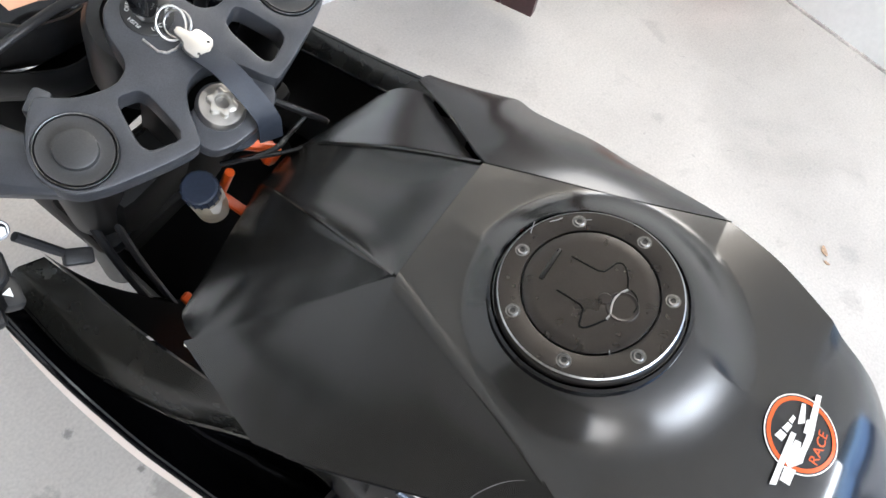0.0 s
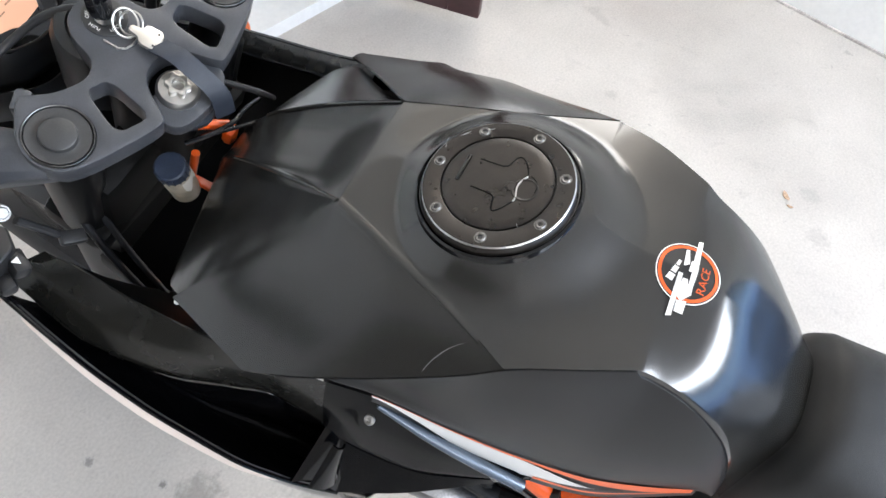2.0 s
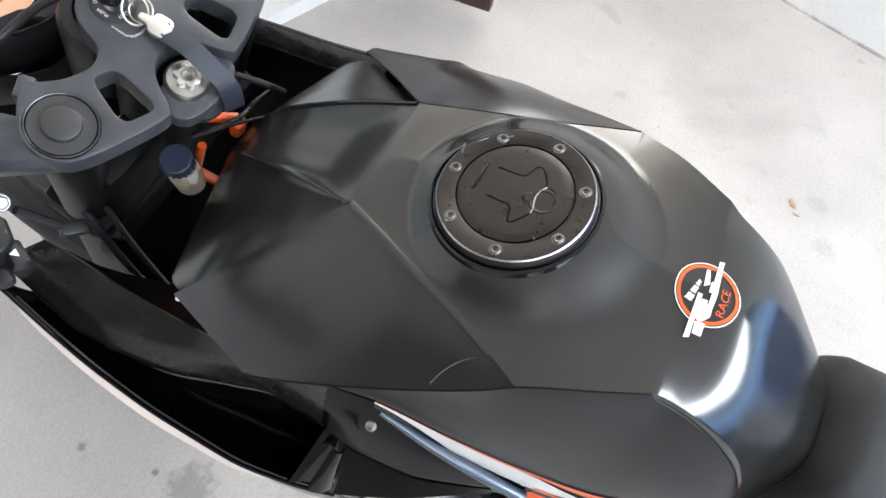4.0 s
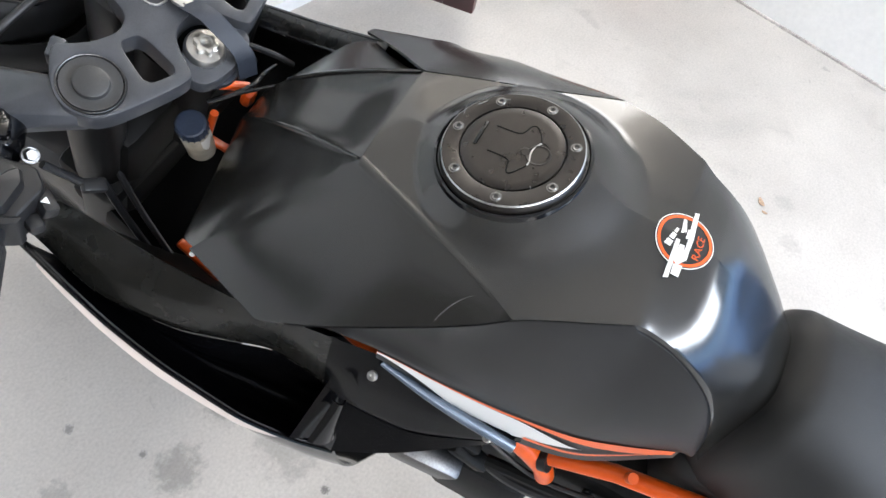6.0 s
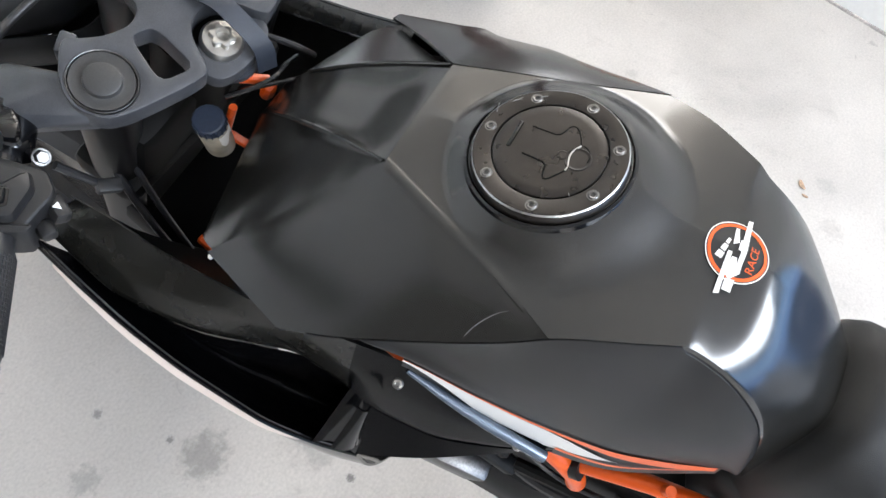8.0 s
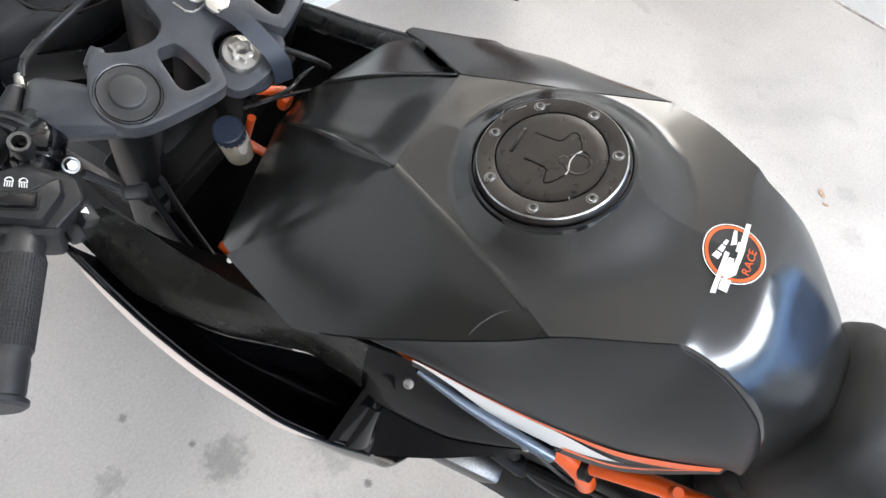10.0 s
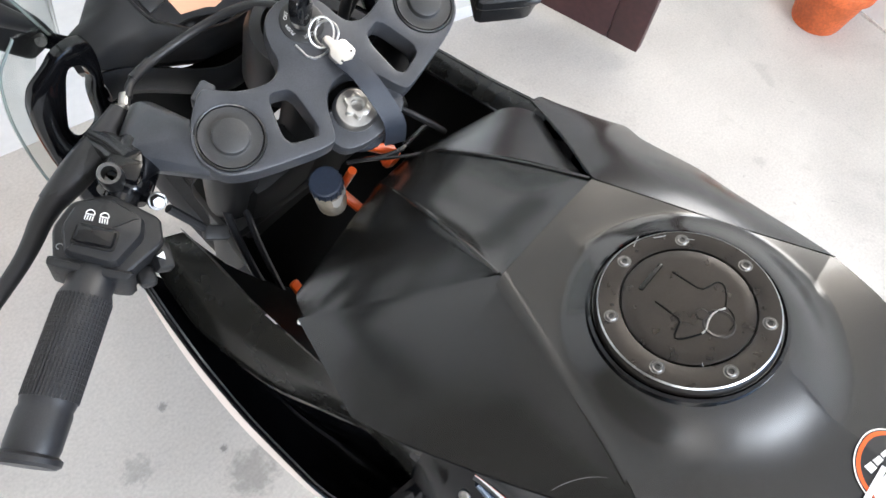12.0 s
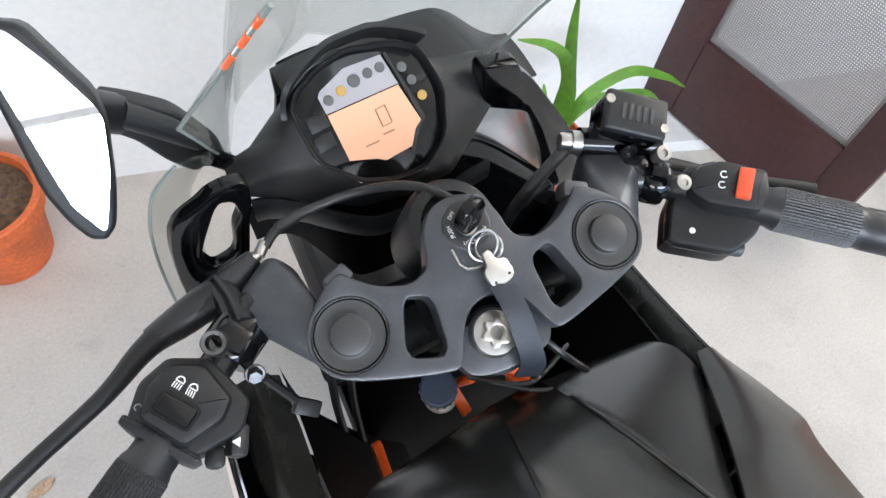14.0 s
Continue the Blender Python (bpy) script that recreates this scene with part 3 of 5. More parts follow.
part("finger_recess", lathe([(0.0, -0.0016), (0.0050, -0.0008), (0.0084, 0.0006), (0.0092, 0.0)], 28, cap_pose @ Matrix.Translation((-0.0005, -0.0195, 0.0040))), CAP, tank, "hollow finger recess")
lid_line([(0.0032 + 0.0090 * math.cos(radians(a)) - 0.0032, -0.0183 + 0.0090 * math.sin(radians(a))) for a in range(-10, -110, -12)], 0.00045, LINER, "recess_gap")
lid_line([(0.0082, -0.0185), (0.0035, -0.0155), (-0.0017, -0.0147), (-0.0070, -0.0160), (-0.0101, -0.0173), (-0.0137, -0.0166)], 0.00060, CAP_EDGE, "flap_lip", "bright worn flap lip", 2)
part("keyhole_dimple", lathe([(0.0, 0.0010), (0.0030, 0.0012), (0.0042, 0.0004), (0.0046, -0.0003)], 20, cap_pose @ Matrix.Translation((-0.0010, -0.0095, 0.0034))), CAP, tank, "worn round flap boss")


# round emblem behind the cap
def on_tank(x, y, lift=0.0008):
    return (x, y, tank_top(x, y) + lift)


def film(outline, lift, cut=0.006):
    """A thin film that follows the tank cover, from an outline in the plan."""
    bm = bmesh.new()
    bm.faces.new([bm.verts.new((x, y, 0)) for x, y in outline])
    bmesh.ops.triangulate(bm, faces=bm.faces)
    bmesh.ops.subdivide_edges(bm, edges=bm.edges, cuts=2, use_grid_fill=False)
    for v in bm.verts:
        v.co = Vector(on_tank(v.co.x, v.co.y - 0.135, lift))
    return bm


def ringfilm(r0, r1, lift, n=64):
    return sheet(n, 2, lambda u, v: on_tank((r0 + (r1 - r0) * v) * math.cos(2 * math.pi * u), -0.135 + (r0 + (r1 - r0) * v) * math.sin(2 * math.pi * u), lift))


emblem = part("emblem_sticker", ringfilm(0.0, 0.0215, 0.0006), BLACK_FILM, tank, "round black and orange sticker with white lettering shapes")
part("emblem_ring", ringfilm(0.0178, 0.0200, 0.0010), ORANGE_FILM, tank, "orange sticker ring")
part("emblem_ring", ringfilm(0.0207, 0.0215, 0.0010), WHITE_FILM, tank, "thin white sticker edge")


for outline_ in ([(0.0262, -0.0002), (0.0272, -0.0033), (0.0175, -0.0040), (0.0030, -0.0052), (-0.0085, -0.0055), (-0.0085, -0.0022), (0.0020, -0.0015), (0.0120, -0.0006)],
                 [(0.0085, 0.0006), (0.0100, -0.0020), (0.0010, -0.0040), (0.0000, 0.0004)],
                 [(-0.0055, 0.0024), (-0.0050, -0.0008), (-0.0085, -0.0022), (-0.0085, -0.0055), (-0.0140, -0.0062), (-0.0205, -0.0012), (-0.0185, 0.0018), (-0.0100, 0.0026)],
                 [(-0.0205, 0.0012), (-0.0190, -0.0050), (-0.0278, -0.0055), (-0.0283, 0.0004)],
                 [(0.0157, 0.0058), (0.0166, 0.0036), (0.0058, 0.0010), (0.0026, 0.0046)],
                 [(-0.0030, 0.0062), (-0.0028, 0.0032), (-0.0316, 0.0008), (-0.0334, 0.0042)]):
    part("white_lettering_shape", film(outline_, 0.0014), WHITE_FILM, tank)
for k in range(3):
    x0 = -0.0098 + 0.0056 * k
    part("white_bar", film([(x0, 0.0128 - 0.0016 * k), (x0 + 0.0046, 0.0115 - 0.0016 * k), (x0 + 0.0040, 0.0072 - 0.0004 * k), (x0 - 0.0006, 0.0080 - 0.0004 * k)], 0.0012), WHITE_FILM, tank)


def word_on_tank(text, size, cx, cy, turn, material):
    """Printed letters that follow the tank cover."""
    c = bpy.data.curves.new("printed_word", "FONT")
    c.body, c.size, c.align_x, c.align_y = text, size, "CENTER", "CENTER"
    tmp = bpy.data.objects.new("tmp_text", c)
    scene.collection.objects.link(tmp)
    me = bpy.data.meshes.new_from_object(tmp.evaluated_get(bpy.context.evaluated_depsgraph_get()))
    bpy.data.objects.remove(tmp)
    me.transform(pose(cx, cy, 0, 0, 0, turn))
    for v in me.vertices:
        v.co = Vector(on_tank(v.co.x, v.co.y - 0.135, 0.0013))
    me.materials.clear()
    me.materials.append(material)
    new("printed_word", me).parent = tank


word_on_tank("RACE", 0.0078, -0.0015, -0.0108, 3, ORANGE_FILM)


def wing_point(y, v, lift=0.0004):
    a, b = spline(CREASE, y), spline(SHOULDER, y)
    return (-(a[0] + (b[0] - a[0]) * v), y, a[1] + 0.0005 + (b[1] - a[1]) * v + 0.006 * math.sin(math.pi * v) * step(-0.05, 0.05, y) + lift)


part("scratch", tube([wing_point(-0.0075 - 0.030 * u**1.3, 0.92 - 0.90 * u, -0.0001) for u in [k / 14 for k in range(15)]], 0.00016, 4), GREY_MARK, tank, "fine pale scratch")
for x, y, dx, dy in ((0.0145, 0.0455, 0.008, 0.002), (0.027, 0.040, 0.006, -0.005), (0.0375, 0.026, 0.003, -0.006), (-0.028, -0.026, 0.003, 0.002)):
    part("scratch", tube([cap_pose @ Vector((x, y, 0.0037)), cap_pose @ Vector((x + dx * 0.5, y + dy * 0.6, 0.0037)), cap_pose @ Vector((x + dx, y + dy, 0.0036))], 0.0003, 4), GREY_MARK, tank)


# seat
def seat(u, v):
    y = -0.232 - 0.46 * u
    lip = step(0.01, 0.075, u)
    w = 0.054 + 0.022 * lip + 0.065 * step(0.05, 0.6, u)
    zc = 0.878 + 0.026 * lip - 0.034 * step(0.06, 0.4, u) + 0.04 * step(0.35, 1.0, u)
    a = math.pi * v
    c, s = math.cos(a), math.sin(a)
    x = w * (abs(c) ** 0.6) * (1 if c > 0 else -1)
    z = zc - 0.17 + 0.17 * (max(s, 0.0) ** 0.45)
    return (x, y - 0.012 * (1 - abs(c)), z)


part("seat", join(sheet(50, 40, seat), block((0.16, 0.46, 0.10), pose(0, -0.47, 0.72), 0.02)), SEAT, bike, "black grained vinyl rider seat", 60)

# side fairings
F_IN = [(0.46, 0.150, 0.79), (0.40, 0.148, 0.812), (0.33, 0.148, 0.822), (0.26, 0.151, 0.820), (0.17, 0.149, 0.818), (0.10, 0.140, 0.815), (0.03, 0.128, 0.808), (-0.05, 0.118, 0.775), (-0.112, 0.112, 0.745)]
F_MID = [(0.46, 0.176, 0.80), (0.36, 0.183, 0.812), (0.284, 0.196, 0.782), (0.22, 0.188, 0.766), (0.164, 0.168, 0.752), (0.123, 0.156, 0.745), (0.084, 0.156, 0.728), (0.057, 0.160, 0.708), (-0.005, 0.155, 0.70), (-0.06, 0.138, 0.71), (-0.112, 0.117, 0.733)]
F_OUT = [(0.46, 0.182, 0.845), (0.40, 0.190, 0.848), (0.36, 0.196, 0.838), (0.305, 0.208, 0.80), (0.265, 0.215, 0.765), (0.21, 0.2195, 0.73), (0.151, 0.220, 0.70), (0.095, 0.212, 0.67), (0.051, 0.199, 0.645)]
F_LOW = [(0.051, 0.199, 0.645), (-0.005, 0.175, 0.668), (-0.045, 0.153, 0.688), (-0.085, 0.130, 0.710), (-0.112, 0.117, 0.733)]


def fairing(side):
    front = 0.36 if side < 0 else 0.45

    def inner(u, v):
        y = front - (front + 0.112) * u
        a, b = spline(F_IN, y), spline(F_MID, y)
        return (side * (a[0] + (b[0] - a[0]) * v), y + 0.012 * v * (1 - u), a[1] + (b[1] - a[1]) * v + 0.010 * min(v / 0.55, (1 - v) / 0.45))

    def hollow(u, v):
        y = front - (front - 0.070) * u
        a, b = spline(F_MID, y), spline(F_OUT, max(y, 0.051))
        dep = 0.10 * math.sin(math.pi * min(v * 1.02, 1.0)) ** 0.6 * step(0.48, 0.36, y) * step(0.05, 0.10, y)
        return (side * (a[0] + (b[0] - a[0]) * v - 0.02 * math.sin(math.pi * v)), y, a[1] + (b[1] - a[1]) * v - dep)

    def skin(u, v):
        y = front - (front - 0.051) * u
        b = spline(F_OUT, y)
        return (side * (b[0] + 0.006 * math.sin(math.pi * min(1, v * 1.6)) - 0.09 * v * v), y - 0.03 * v, b[1] - 0.30 * v)

    def tail(u, v):
        y = 0.070 - 0.182 * u
        a = spline(F_MID, y)
        b = spline(F_LOW, y) if y < 0.051 else spline(F_OUT, y)
        return (side * (a[0] + (b[0] - a[0]) * v), y - 0.001, a[1] + (b[1] - a[1]) * v)

    def lining(u, v):
        y = front + 0.01 - (front - 0.10) * u
        a = spline(F_IN, y)
        return (side * (a[0] - 0.002 - 0.085 * v * step(0.375, 0.325, y)), y, a[1] - 0.004 - 0.25 * v**0.8)

    shell = sheet(50, 14, skin, 0.003, (-side, 0, 0))
    ob = part("side_fairing", shell, GLOSS, bike, "glossy black side fairing with a deep duct and pale edge", 32)
    part("fairing_tail", sheet(30, 8, tail, 0.003, (-side, 0, -0.5)), DUCT, ob, "glossy black tail of the fairing")
    part("inner_panel", sheet(50, 10, lambda u, v: inner(0.60 * u, v), 0.003, (0, 0, -1)), PANEL, ob, "satin black inner fairing panel")
    # same panel continued in the dimmed material to imitate its dark reflections
    part("inner_tail_panel", sheet(30, 10, lambda u, v: inner(0.60 + 0.40 * u, v), 0.003, (0, 0, -1)), DUCT, ob, "tail of the inner panel, dark reflections put into its material")
    part("duct", sheet(60, 14, hollow), DUCT, ob, "deep glossy black duct")
    part("inner_liner", sheet(30, 8, lining), LINER, ob, "dull black inner liner")
    part("fairing_lip", tube([(side * (spline(F_OUT, y)[0] + 0.001), y, spline(F_OUT, y)[1]) for y in [front - (front - 0.051) * k / 30 for k in range(31)]], 0.0022, 8), GLOSS, ob)
    part("pale_edge", sheet(40, 3, lambda u, v: (side * (spline(F_OUT, 0.335 - 0.26 * u)[0] + 0.0015 + 0.0075 * v * math.sin(math.pi * min(1, 0.1 + u)) ** 0.5), 0.335 - 0.26 * u, spline(F_OUT, 0.335 - 0.26 * u)[1] - 0.001 - 0.006 * v), 0.001, (0, 0, -1)), PALE, ob, "pale pinkish white fairing edge")
    wedge = [(side * 0.155, 0.078, 0.722), (side * 0.160, 0.050, 0.700), (side * 0.200, 0.052, 0.648), (side * 0.213, 0.092, 0.672)]
    part("duct_wedge", sheet(14, 8, lambda u, v: [c + d * 0.011 * math.sin(math.pi * u) for c, d in zip(mix3(mix3(wedge[0], wedge[1], u), mix3(wedge[3], wedge[2], u), v), (side * -0.4, 0.2, 0.9))], 0.003, (0, 0, -1)), GLOSS, ob, "glossy black duct end plate")
    # added blade, angled to mirror the back lamp as the wedge's bright streak
    vane = [(0.1708, 0.0577, 0.7504), (0.1652, 0.051, 0.7454), (0.2092, 0.0673, 0.711), (0.1948, 0.0499, 0.698)]
    part("glint_vane", sheet(10, 8, lambda u, v: (lambda p: (side * (p[0] + 0.563 * 0.005 * math.sin(math.pi * u)), p[1] + -0.739 * 0.005 * math.sin(math.pi * u), p[2] + 0.369 * 0.005 * math.sin(math.pi * u)))(mix3(mix3(vane[0], vane[1], u), mix3(vane[2], vane[3], u), v)), 0.002), GLOSS, ob, "added glossy black vane angled to catch a highlight")
    for y, x, z in ((0.032, 0.1446, 0.7985), (-0.084, 0.1270, 0.7275)):
        part("fairing_screw", lathe([(0.0, 0.0008), (0.0018, 0.0010), (0.0022, 0.0022), (0.0042, 0.0016), (0.0050, 0.0)], 16, align((side * x, y, z - 0.002), (side * (x + 0.05), y, z + 0.09))), STEEL, ob, "bright zinc screw")
    rail = [(side * 0.132, 0.030, 0.804), (side * 0.132, -0.03, 0.772), (side * 0.125, -0.108, 0.734)]
    part("trim_rail", tube(rail, [0.0030, 0.0055, 0.0062], 12, smoothing=2), RAIL, ob, "black trim rail with blue-grey sky sheen in its colour")
    return ob


F_OUT_RIGHT = [(0.46, 0.214, 0.732), (0.355, 0.2035, 0.763), (0.30, 0.1990, 0.777), (0.245, 0.1930, 0.796), (0.209, 0.1905, 0.808), (0.136, 0.1935, 0.838)]


def right_fairing():
    """The far side: a gloss edge that runs into the tank's shoulder, dark and hollow behind it."""
    def skin(u, v):
        y = 0.46 - 0.40 * u
        b = spline(F_OUT_RIGHT, max(y, 0.136)) if y > 0.136 else [c - d for c, d in zip(spline(SHOULDER_RIGHT, y), (0.002, 0.005))]
        return (b[0] + 0.006 * math.sin(math.pi * min(1, v * 1.6)) - 0.09 * v * v, y - 0.03 * v, b[1] - 0.26 * v)

    def band(u, v):
        y = 0.46 - 0.255 * u
        b = spline(F_OUT_RIGHT, y)
        return (b[0] - 0.026 * v, y, b[1] - 0.001 - 0.012 * v * v)

    def lining(u, v):
        y = 0.46 - 0.30 * u
        b = spline(F_OUT_RIGHT, y)
        return (b[0] - 0.0265 - 0.020 * v, y, b[1] - 0.014 - 0.24 * v**0.8)

    ob = part("side_fairing", sheet(50, 14, skin, 0.003, (-1, 0, 0)), GLOSS, bike, "glossy black side fairing with a rolled upper edge", 32)
    part("inner_panel", sheet(50, 6, band, 0.003, (0, 0, -1)), PANEL, ob, "satin black inner edge of the fairing")
    part("inner_liner", sheet(30, 8, lining), LINER, ob, "dull black inner liner")
    part("fairing_lip", tube([(spline(F_OUT_RIGHT, y)[0] - 0.0265, y, spline(F_OUT_RIGHT, y)[1] - 0.012) for y in [0.46 - 0.24 * k / 30 for k in range(31)]], 0.0022, 8), GLOSS, ob)


fairing(-1)
right_fairing()

# frame, engine and running gear under the covers
for side in (-1, 1):
    part("frame_tube", tube([(side * 0.105, -0.10, 0.70), (side * 0.108, -0.15, 0.66), (side * 0.11, -0.16, 0.63)], 0.0110, 16, smoothing=2), ORANGE, bike, "orange powder-coated frame tube")
    part("frame_tube", tube([(side * 0.103, -0.135, 0.665), (side * 0.094, -0.21, 0.713), (side * 0.088, -0.33, 0.757)], 0.0092, 16), ORANGE, bike, "orange powder-coated frame tube")
    part("frame_tube", tube([(side * 0.05, 0.20, 0.73), (side * 0.078, 0.12, 0.66), (side * 0.090, -0.10, 0.61)], 0.014, 16, smoothing=1), ORANGE, bike, "orange powder-coated frame tube")
part("frame_peg", tube([(-0.094, -0.219, 0.716), (-0.096, -0.222, 0.733)], 0.0055, 12), ORANGE, bike, "short orange frame peg")
part("frame_clamp", tube([(-0.107, -0.145, 0.671), (-0.1065, -0.153, 0.676)], 0.0115, 16), PLASTIC, bike, "black hose clip")
part("crankcase", block((0.19, 0.34, 0.26), pose(0, 0.0, 0.46, 8), 0.03), DARKMETAL, bike, "grimy black engine crankcase")
part("cylinder", block((0.16, 0.18, 0.22), pose(0, 0.08, 0.60, 20), 0.02), DARKMETAL, bike, "grimy black engine cylinder")
part("clutch_cover", block((0.24, 0.16, 0.2), pose(-0.01, -0.10, 0.40), 0.04), DARKMETAL, bike, "grimy black clutch cover")
part("gearbox", block((0.20, 0.36, 0.14), pose(0.0, -0.22, 0.585), 0.02), DARKMETAL, bike, "grimy black gearbox housing")
part("battery_tray", block((0.19, 0.42, 0.16), pose(0, -0.47, 0.655), 0.03), DARKMETAL, bike, "black tray under the seat")
for k, y in enumerate((-0.12, -0.165, -0.21, -0.25)):
    part("engine_bolt", lathe([(0.0, 0.004), (0.004, 0.004), (0.005, 0.003), (0.005, -0.004)], 10, align((-0.101, y, 0.62 + 0.008 * (k % 2)), (-0.2, y, 0.66))), BOLT, bike, "small steel engine bolt")
part("engine_hose", tube([(-0.105, -0.06, 0.57), (-0.125, -0.13, 0.575), (-0.12, -0.2, 0.60), (-0.105, -0.27, 0.61)], 0.0075, 10, smoothing=2), RUBBER, bike, "black rubber engine hose")
part("engine_wire", tube([(-0.108, -0.09, 0.64), (-0.116, -0.15, 0.615), (-0.112, -0.22, 0.65), (-0.10, -0.30, 0.69)], 0.0032, 8, smoothing=2), RUBBER, bike, "black wire")
part("tank_shell", block((0.15, 0.36, 0.16), pose(0, -0.03, 0.80), 0.02), DARKMETAL, bike, "dark inner tank")
part("bracket", join(block((0.012, 0.075, 0.03), pose(-0.115, -0.05, 0.60, 12), 0.003), block((0.02, 0.05, 0.02), pose(-0.12, -0.08, 0.58, 30), 0.004), tube([(-0.12, -0.1, 0.60), (-0.115, -0.2, 0.62), (-0.1, -0.3, 0.66)], 0.008, 10)), DARKMETAL, bike, "dark engine bracket and hose")
part("coolant_cover", block((0.03, 0.085, 0.05), pose(-0.140, -0.035, 0.545, 25, 0, 8), 0.008), BOLT, bike, "grey metal engine cover")
part("steering_head", tube([(0, 0.305, 0.93), (0, 0.365, 0.78)], 0.035, 24), DARKMETAL, bike, "black steering head tube")
part("steering_liner", block((0.215, 0.04, 0.26), pose(0.012, 0.372, 0.760, 23), 0.015), LINER, bike, "black liner behind the steering head")
part("radiator", block((0.235, 0.05, 0.30), pose(0.0125, 0.375, 0.58, -18), 0.01), LINER, bike, "black radiator behind the front wheel")
part("gusset", block((0.016, 0.012, 0.024), pose(0.008, 0.252, 0.874, 23), 0.006), ORANGE, bike, "orange steering head gusset")
part("frame_bracket", block((0.011, 0.062, 0.008), pose(-0.098, 0.282, 0.684, 42, 12, 6), 0.003), ORANGE, bike, "orange frame bracket")
part("frame_plate", block((0.010, 0.022, 0.004), pose(-0.031, 0.266, 0.836, 30, 20, 20), 0.0015), ORANGE, bike, "orange frame plate below the bottle")
part("head_tube_rib", tube([(-0.012, 0.262, 0.905), (0.006, 0.246, 0.893)], 0.0045, 10), ORANGE, bike, "orange rib on the steering head")
part("panel_pin", lathe([(0.0, 0.002), (0.002, 0.0017), (0.0027, 0.0)], 12, align((-0.139, 0.212, 0.846), (-0.20, 0.20, 0.95))), WHITE_FILM, bike, "small white panel pin")
part("frame_strut", tube([(-0.022, 0.268, 0.872), (-0.030, 0.285, 0.825)], 0.0038, 12), ORANGE, bike, "orange frame strut behind the bottle")


def wheel(name, y, r):
    prof = [(r - 0.075, -0.03), (r - 0.06, -0.045), (r - 0.03, -0.052), (r - 0.008, -0.035), (r, 0.0), (r - 0.008, 0.035), (r - 0.03, 0.052), (r - 0.06, 0.045), (r - 0.075, 0.03)]
    m = Matrix.Translation((0, y, r * 0.995)) @ pose(0, 0, 0, 0, 90, 0)
    w = part(name, lathe(prof, 64, m), RUBBER, bike, "black road tyre")
    part("rim", lathe([(0.02, -0.03), (0.05, -0.02), (r - 0.10, -0.012), (r - 0.075, -0.032), (r - 0.075, 0.032), (r - 0.10, 0.012), (0.05, 0.02), (0.02, 0.03)], 48, m), BARBLACK, w, "black wheel rim")


wheel("front_wheel", 0.66, 0.295)
wheel("rear_wheel", -0.68, 0.305)
part("side_stand", tube([(-0.10, -0.22, 0.34), (-0.25, -0.20, -0.018)], 0.012, 12), DARKMETAL, bike, "black side stand leg")
part("swingarm", join(tube([(-0.09, -0.2, 0.38), (-0.09, -0.68, 0.305)], 0.022, 12), tube([(0.09, -0.2, 0.38), (0.09, -0.68, 0.305)], 0.022, 12)), DARKMETAL, bike, "black swingarm")
part("tail_unit", sheet(20, 16, lambda u, v: (0.11 * math.cos(math.pi * v) * (1 - 0.5 * u), -0.66 - 0.35 * u, 0.74 + 0.13 * math.sin(math.pi * v) * (1 - 0.4 * u) + 0.10 * u), 0.004), GLOSS, bike, "glossy black tail cowl", 60)

# ---- steering: clamp axes turned a little to the right and raked back ----
STEER = Matrix.Translation((-0.0045, 0.2917, 0.967)) @ pose(0, 0, 0, 0, 0, -3.9) @ pose(0, 0, 0, 23.5, 0, 0)


def S(x, y, z):
    return STEER @ Vector((x, y, z))


HALF = [(0.0, 0.061), (0.016, 0.057), (0.026, 0.044), (0.030, 0.022), (0.044, 0.0155), (0.064, 0.022), (0.076, 0.031), (0.084, 0.039), (0.094, 0.034), (0.110, 0.020), (0.119, 0.0), (0.112, -0.019), (0.094, -0.0295), (0.037, -0.0465), (0.031, -0.040), (0.022, -0.020), (0.012, -0.0105), (0.0, -0.0085)]
outline = HALF + [(-x, y) for x, y in HALF[-2:0:-1]]
window = [(0.035, 0.004), (0.052, 0.010), (0.064, -0.026), (0.038, -0.035)]
holes = [rounded([(s * x, y) for x, y in window], 2, 0.16) for s in (-1, 1)] + [circle(s * 0.0909, 0, 0.0235, 40) for s in (-1, 1)]
clamp = part("top_clamp", plate(rounded(outline, 2, 0.22), -0.022, 0.0, holes, 0.0022, STEER), CLAMP, bike, "dark grey cast top fork clamp", 40)
part("stem_plate", plate(rounded([(-0.033, -0.02), (0.033, -0.02), (0.036, -0.050), (0.014, -0.058), (-0.016, -0.058), (-0.033, -0.050)], 2), -0.028, -0.0125, (), 0.002, STEER), CLAMP, bike, "dark lower plate of the clamp")
nut_pose = STEER @ Matrix.Translation((-0.004, -0.0325, 0))
nut = part("stem_nut", lathe([(0.0, -0.006), (0.012, -0.006), (0.0145, -0.0065), (0.0165, -0.009), (0.0168, -0.0125)], 40, nut_pose), STEEL, bike, "bright silver steering stem nut")
part("nut_head", plate([((0.0088 + 0.0014 * math.cos(6 * a)) * math.cos(a), (0.0088 + 0.0014 * math.cos(6 * a)) * math.sin(a)) for a in [2 * math.pi * k / 60 for k in range(60)]], -0.006, 0.0002, [circle(0, 0, 0.0048, 24)], 0.0008, nut_pose), SILVER, nut, "lobed nut head")
part("stem_washer", lathe([(0.015, -0.028), (0.024, -0.028), (0.024, -0.034), (0.015, -0.034)], 32, STEER @ Matrix.Translation((0, -0.038, 0))), STRAP, bike, "dark blue washer under the clamp")
for s in (-1, 1):
    m = STEER @ Matrix.Translation((s * 0.0909, 0, 0))
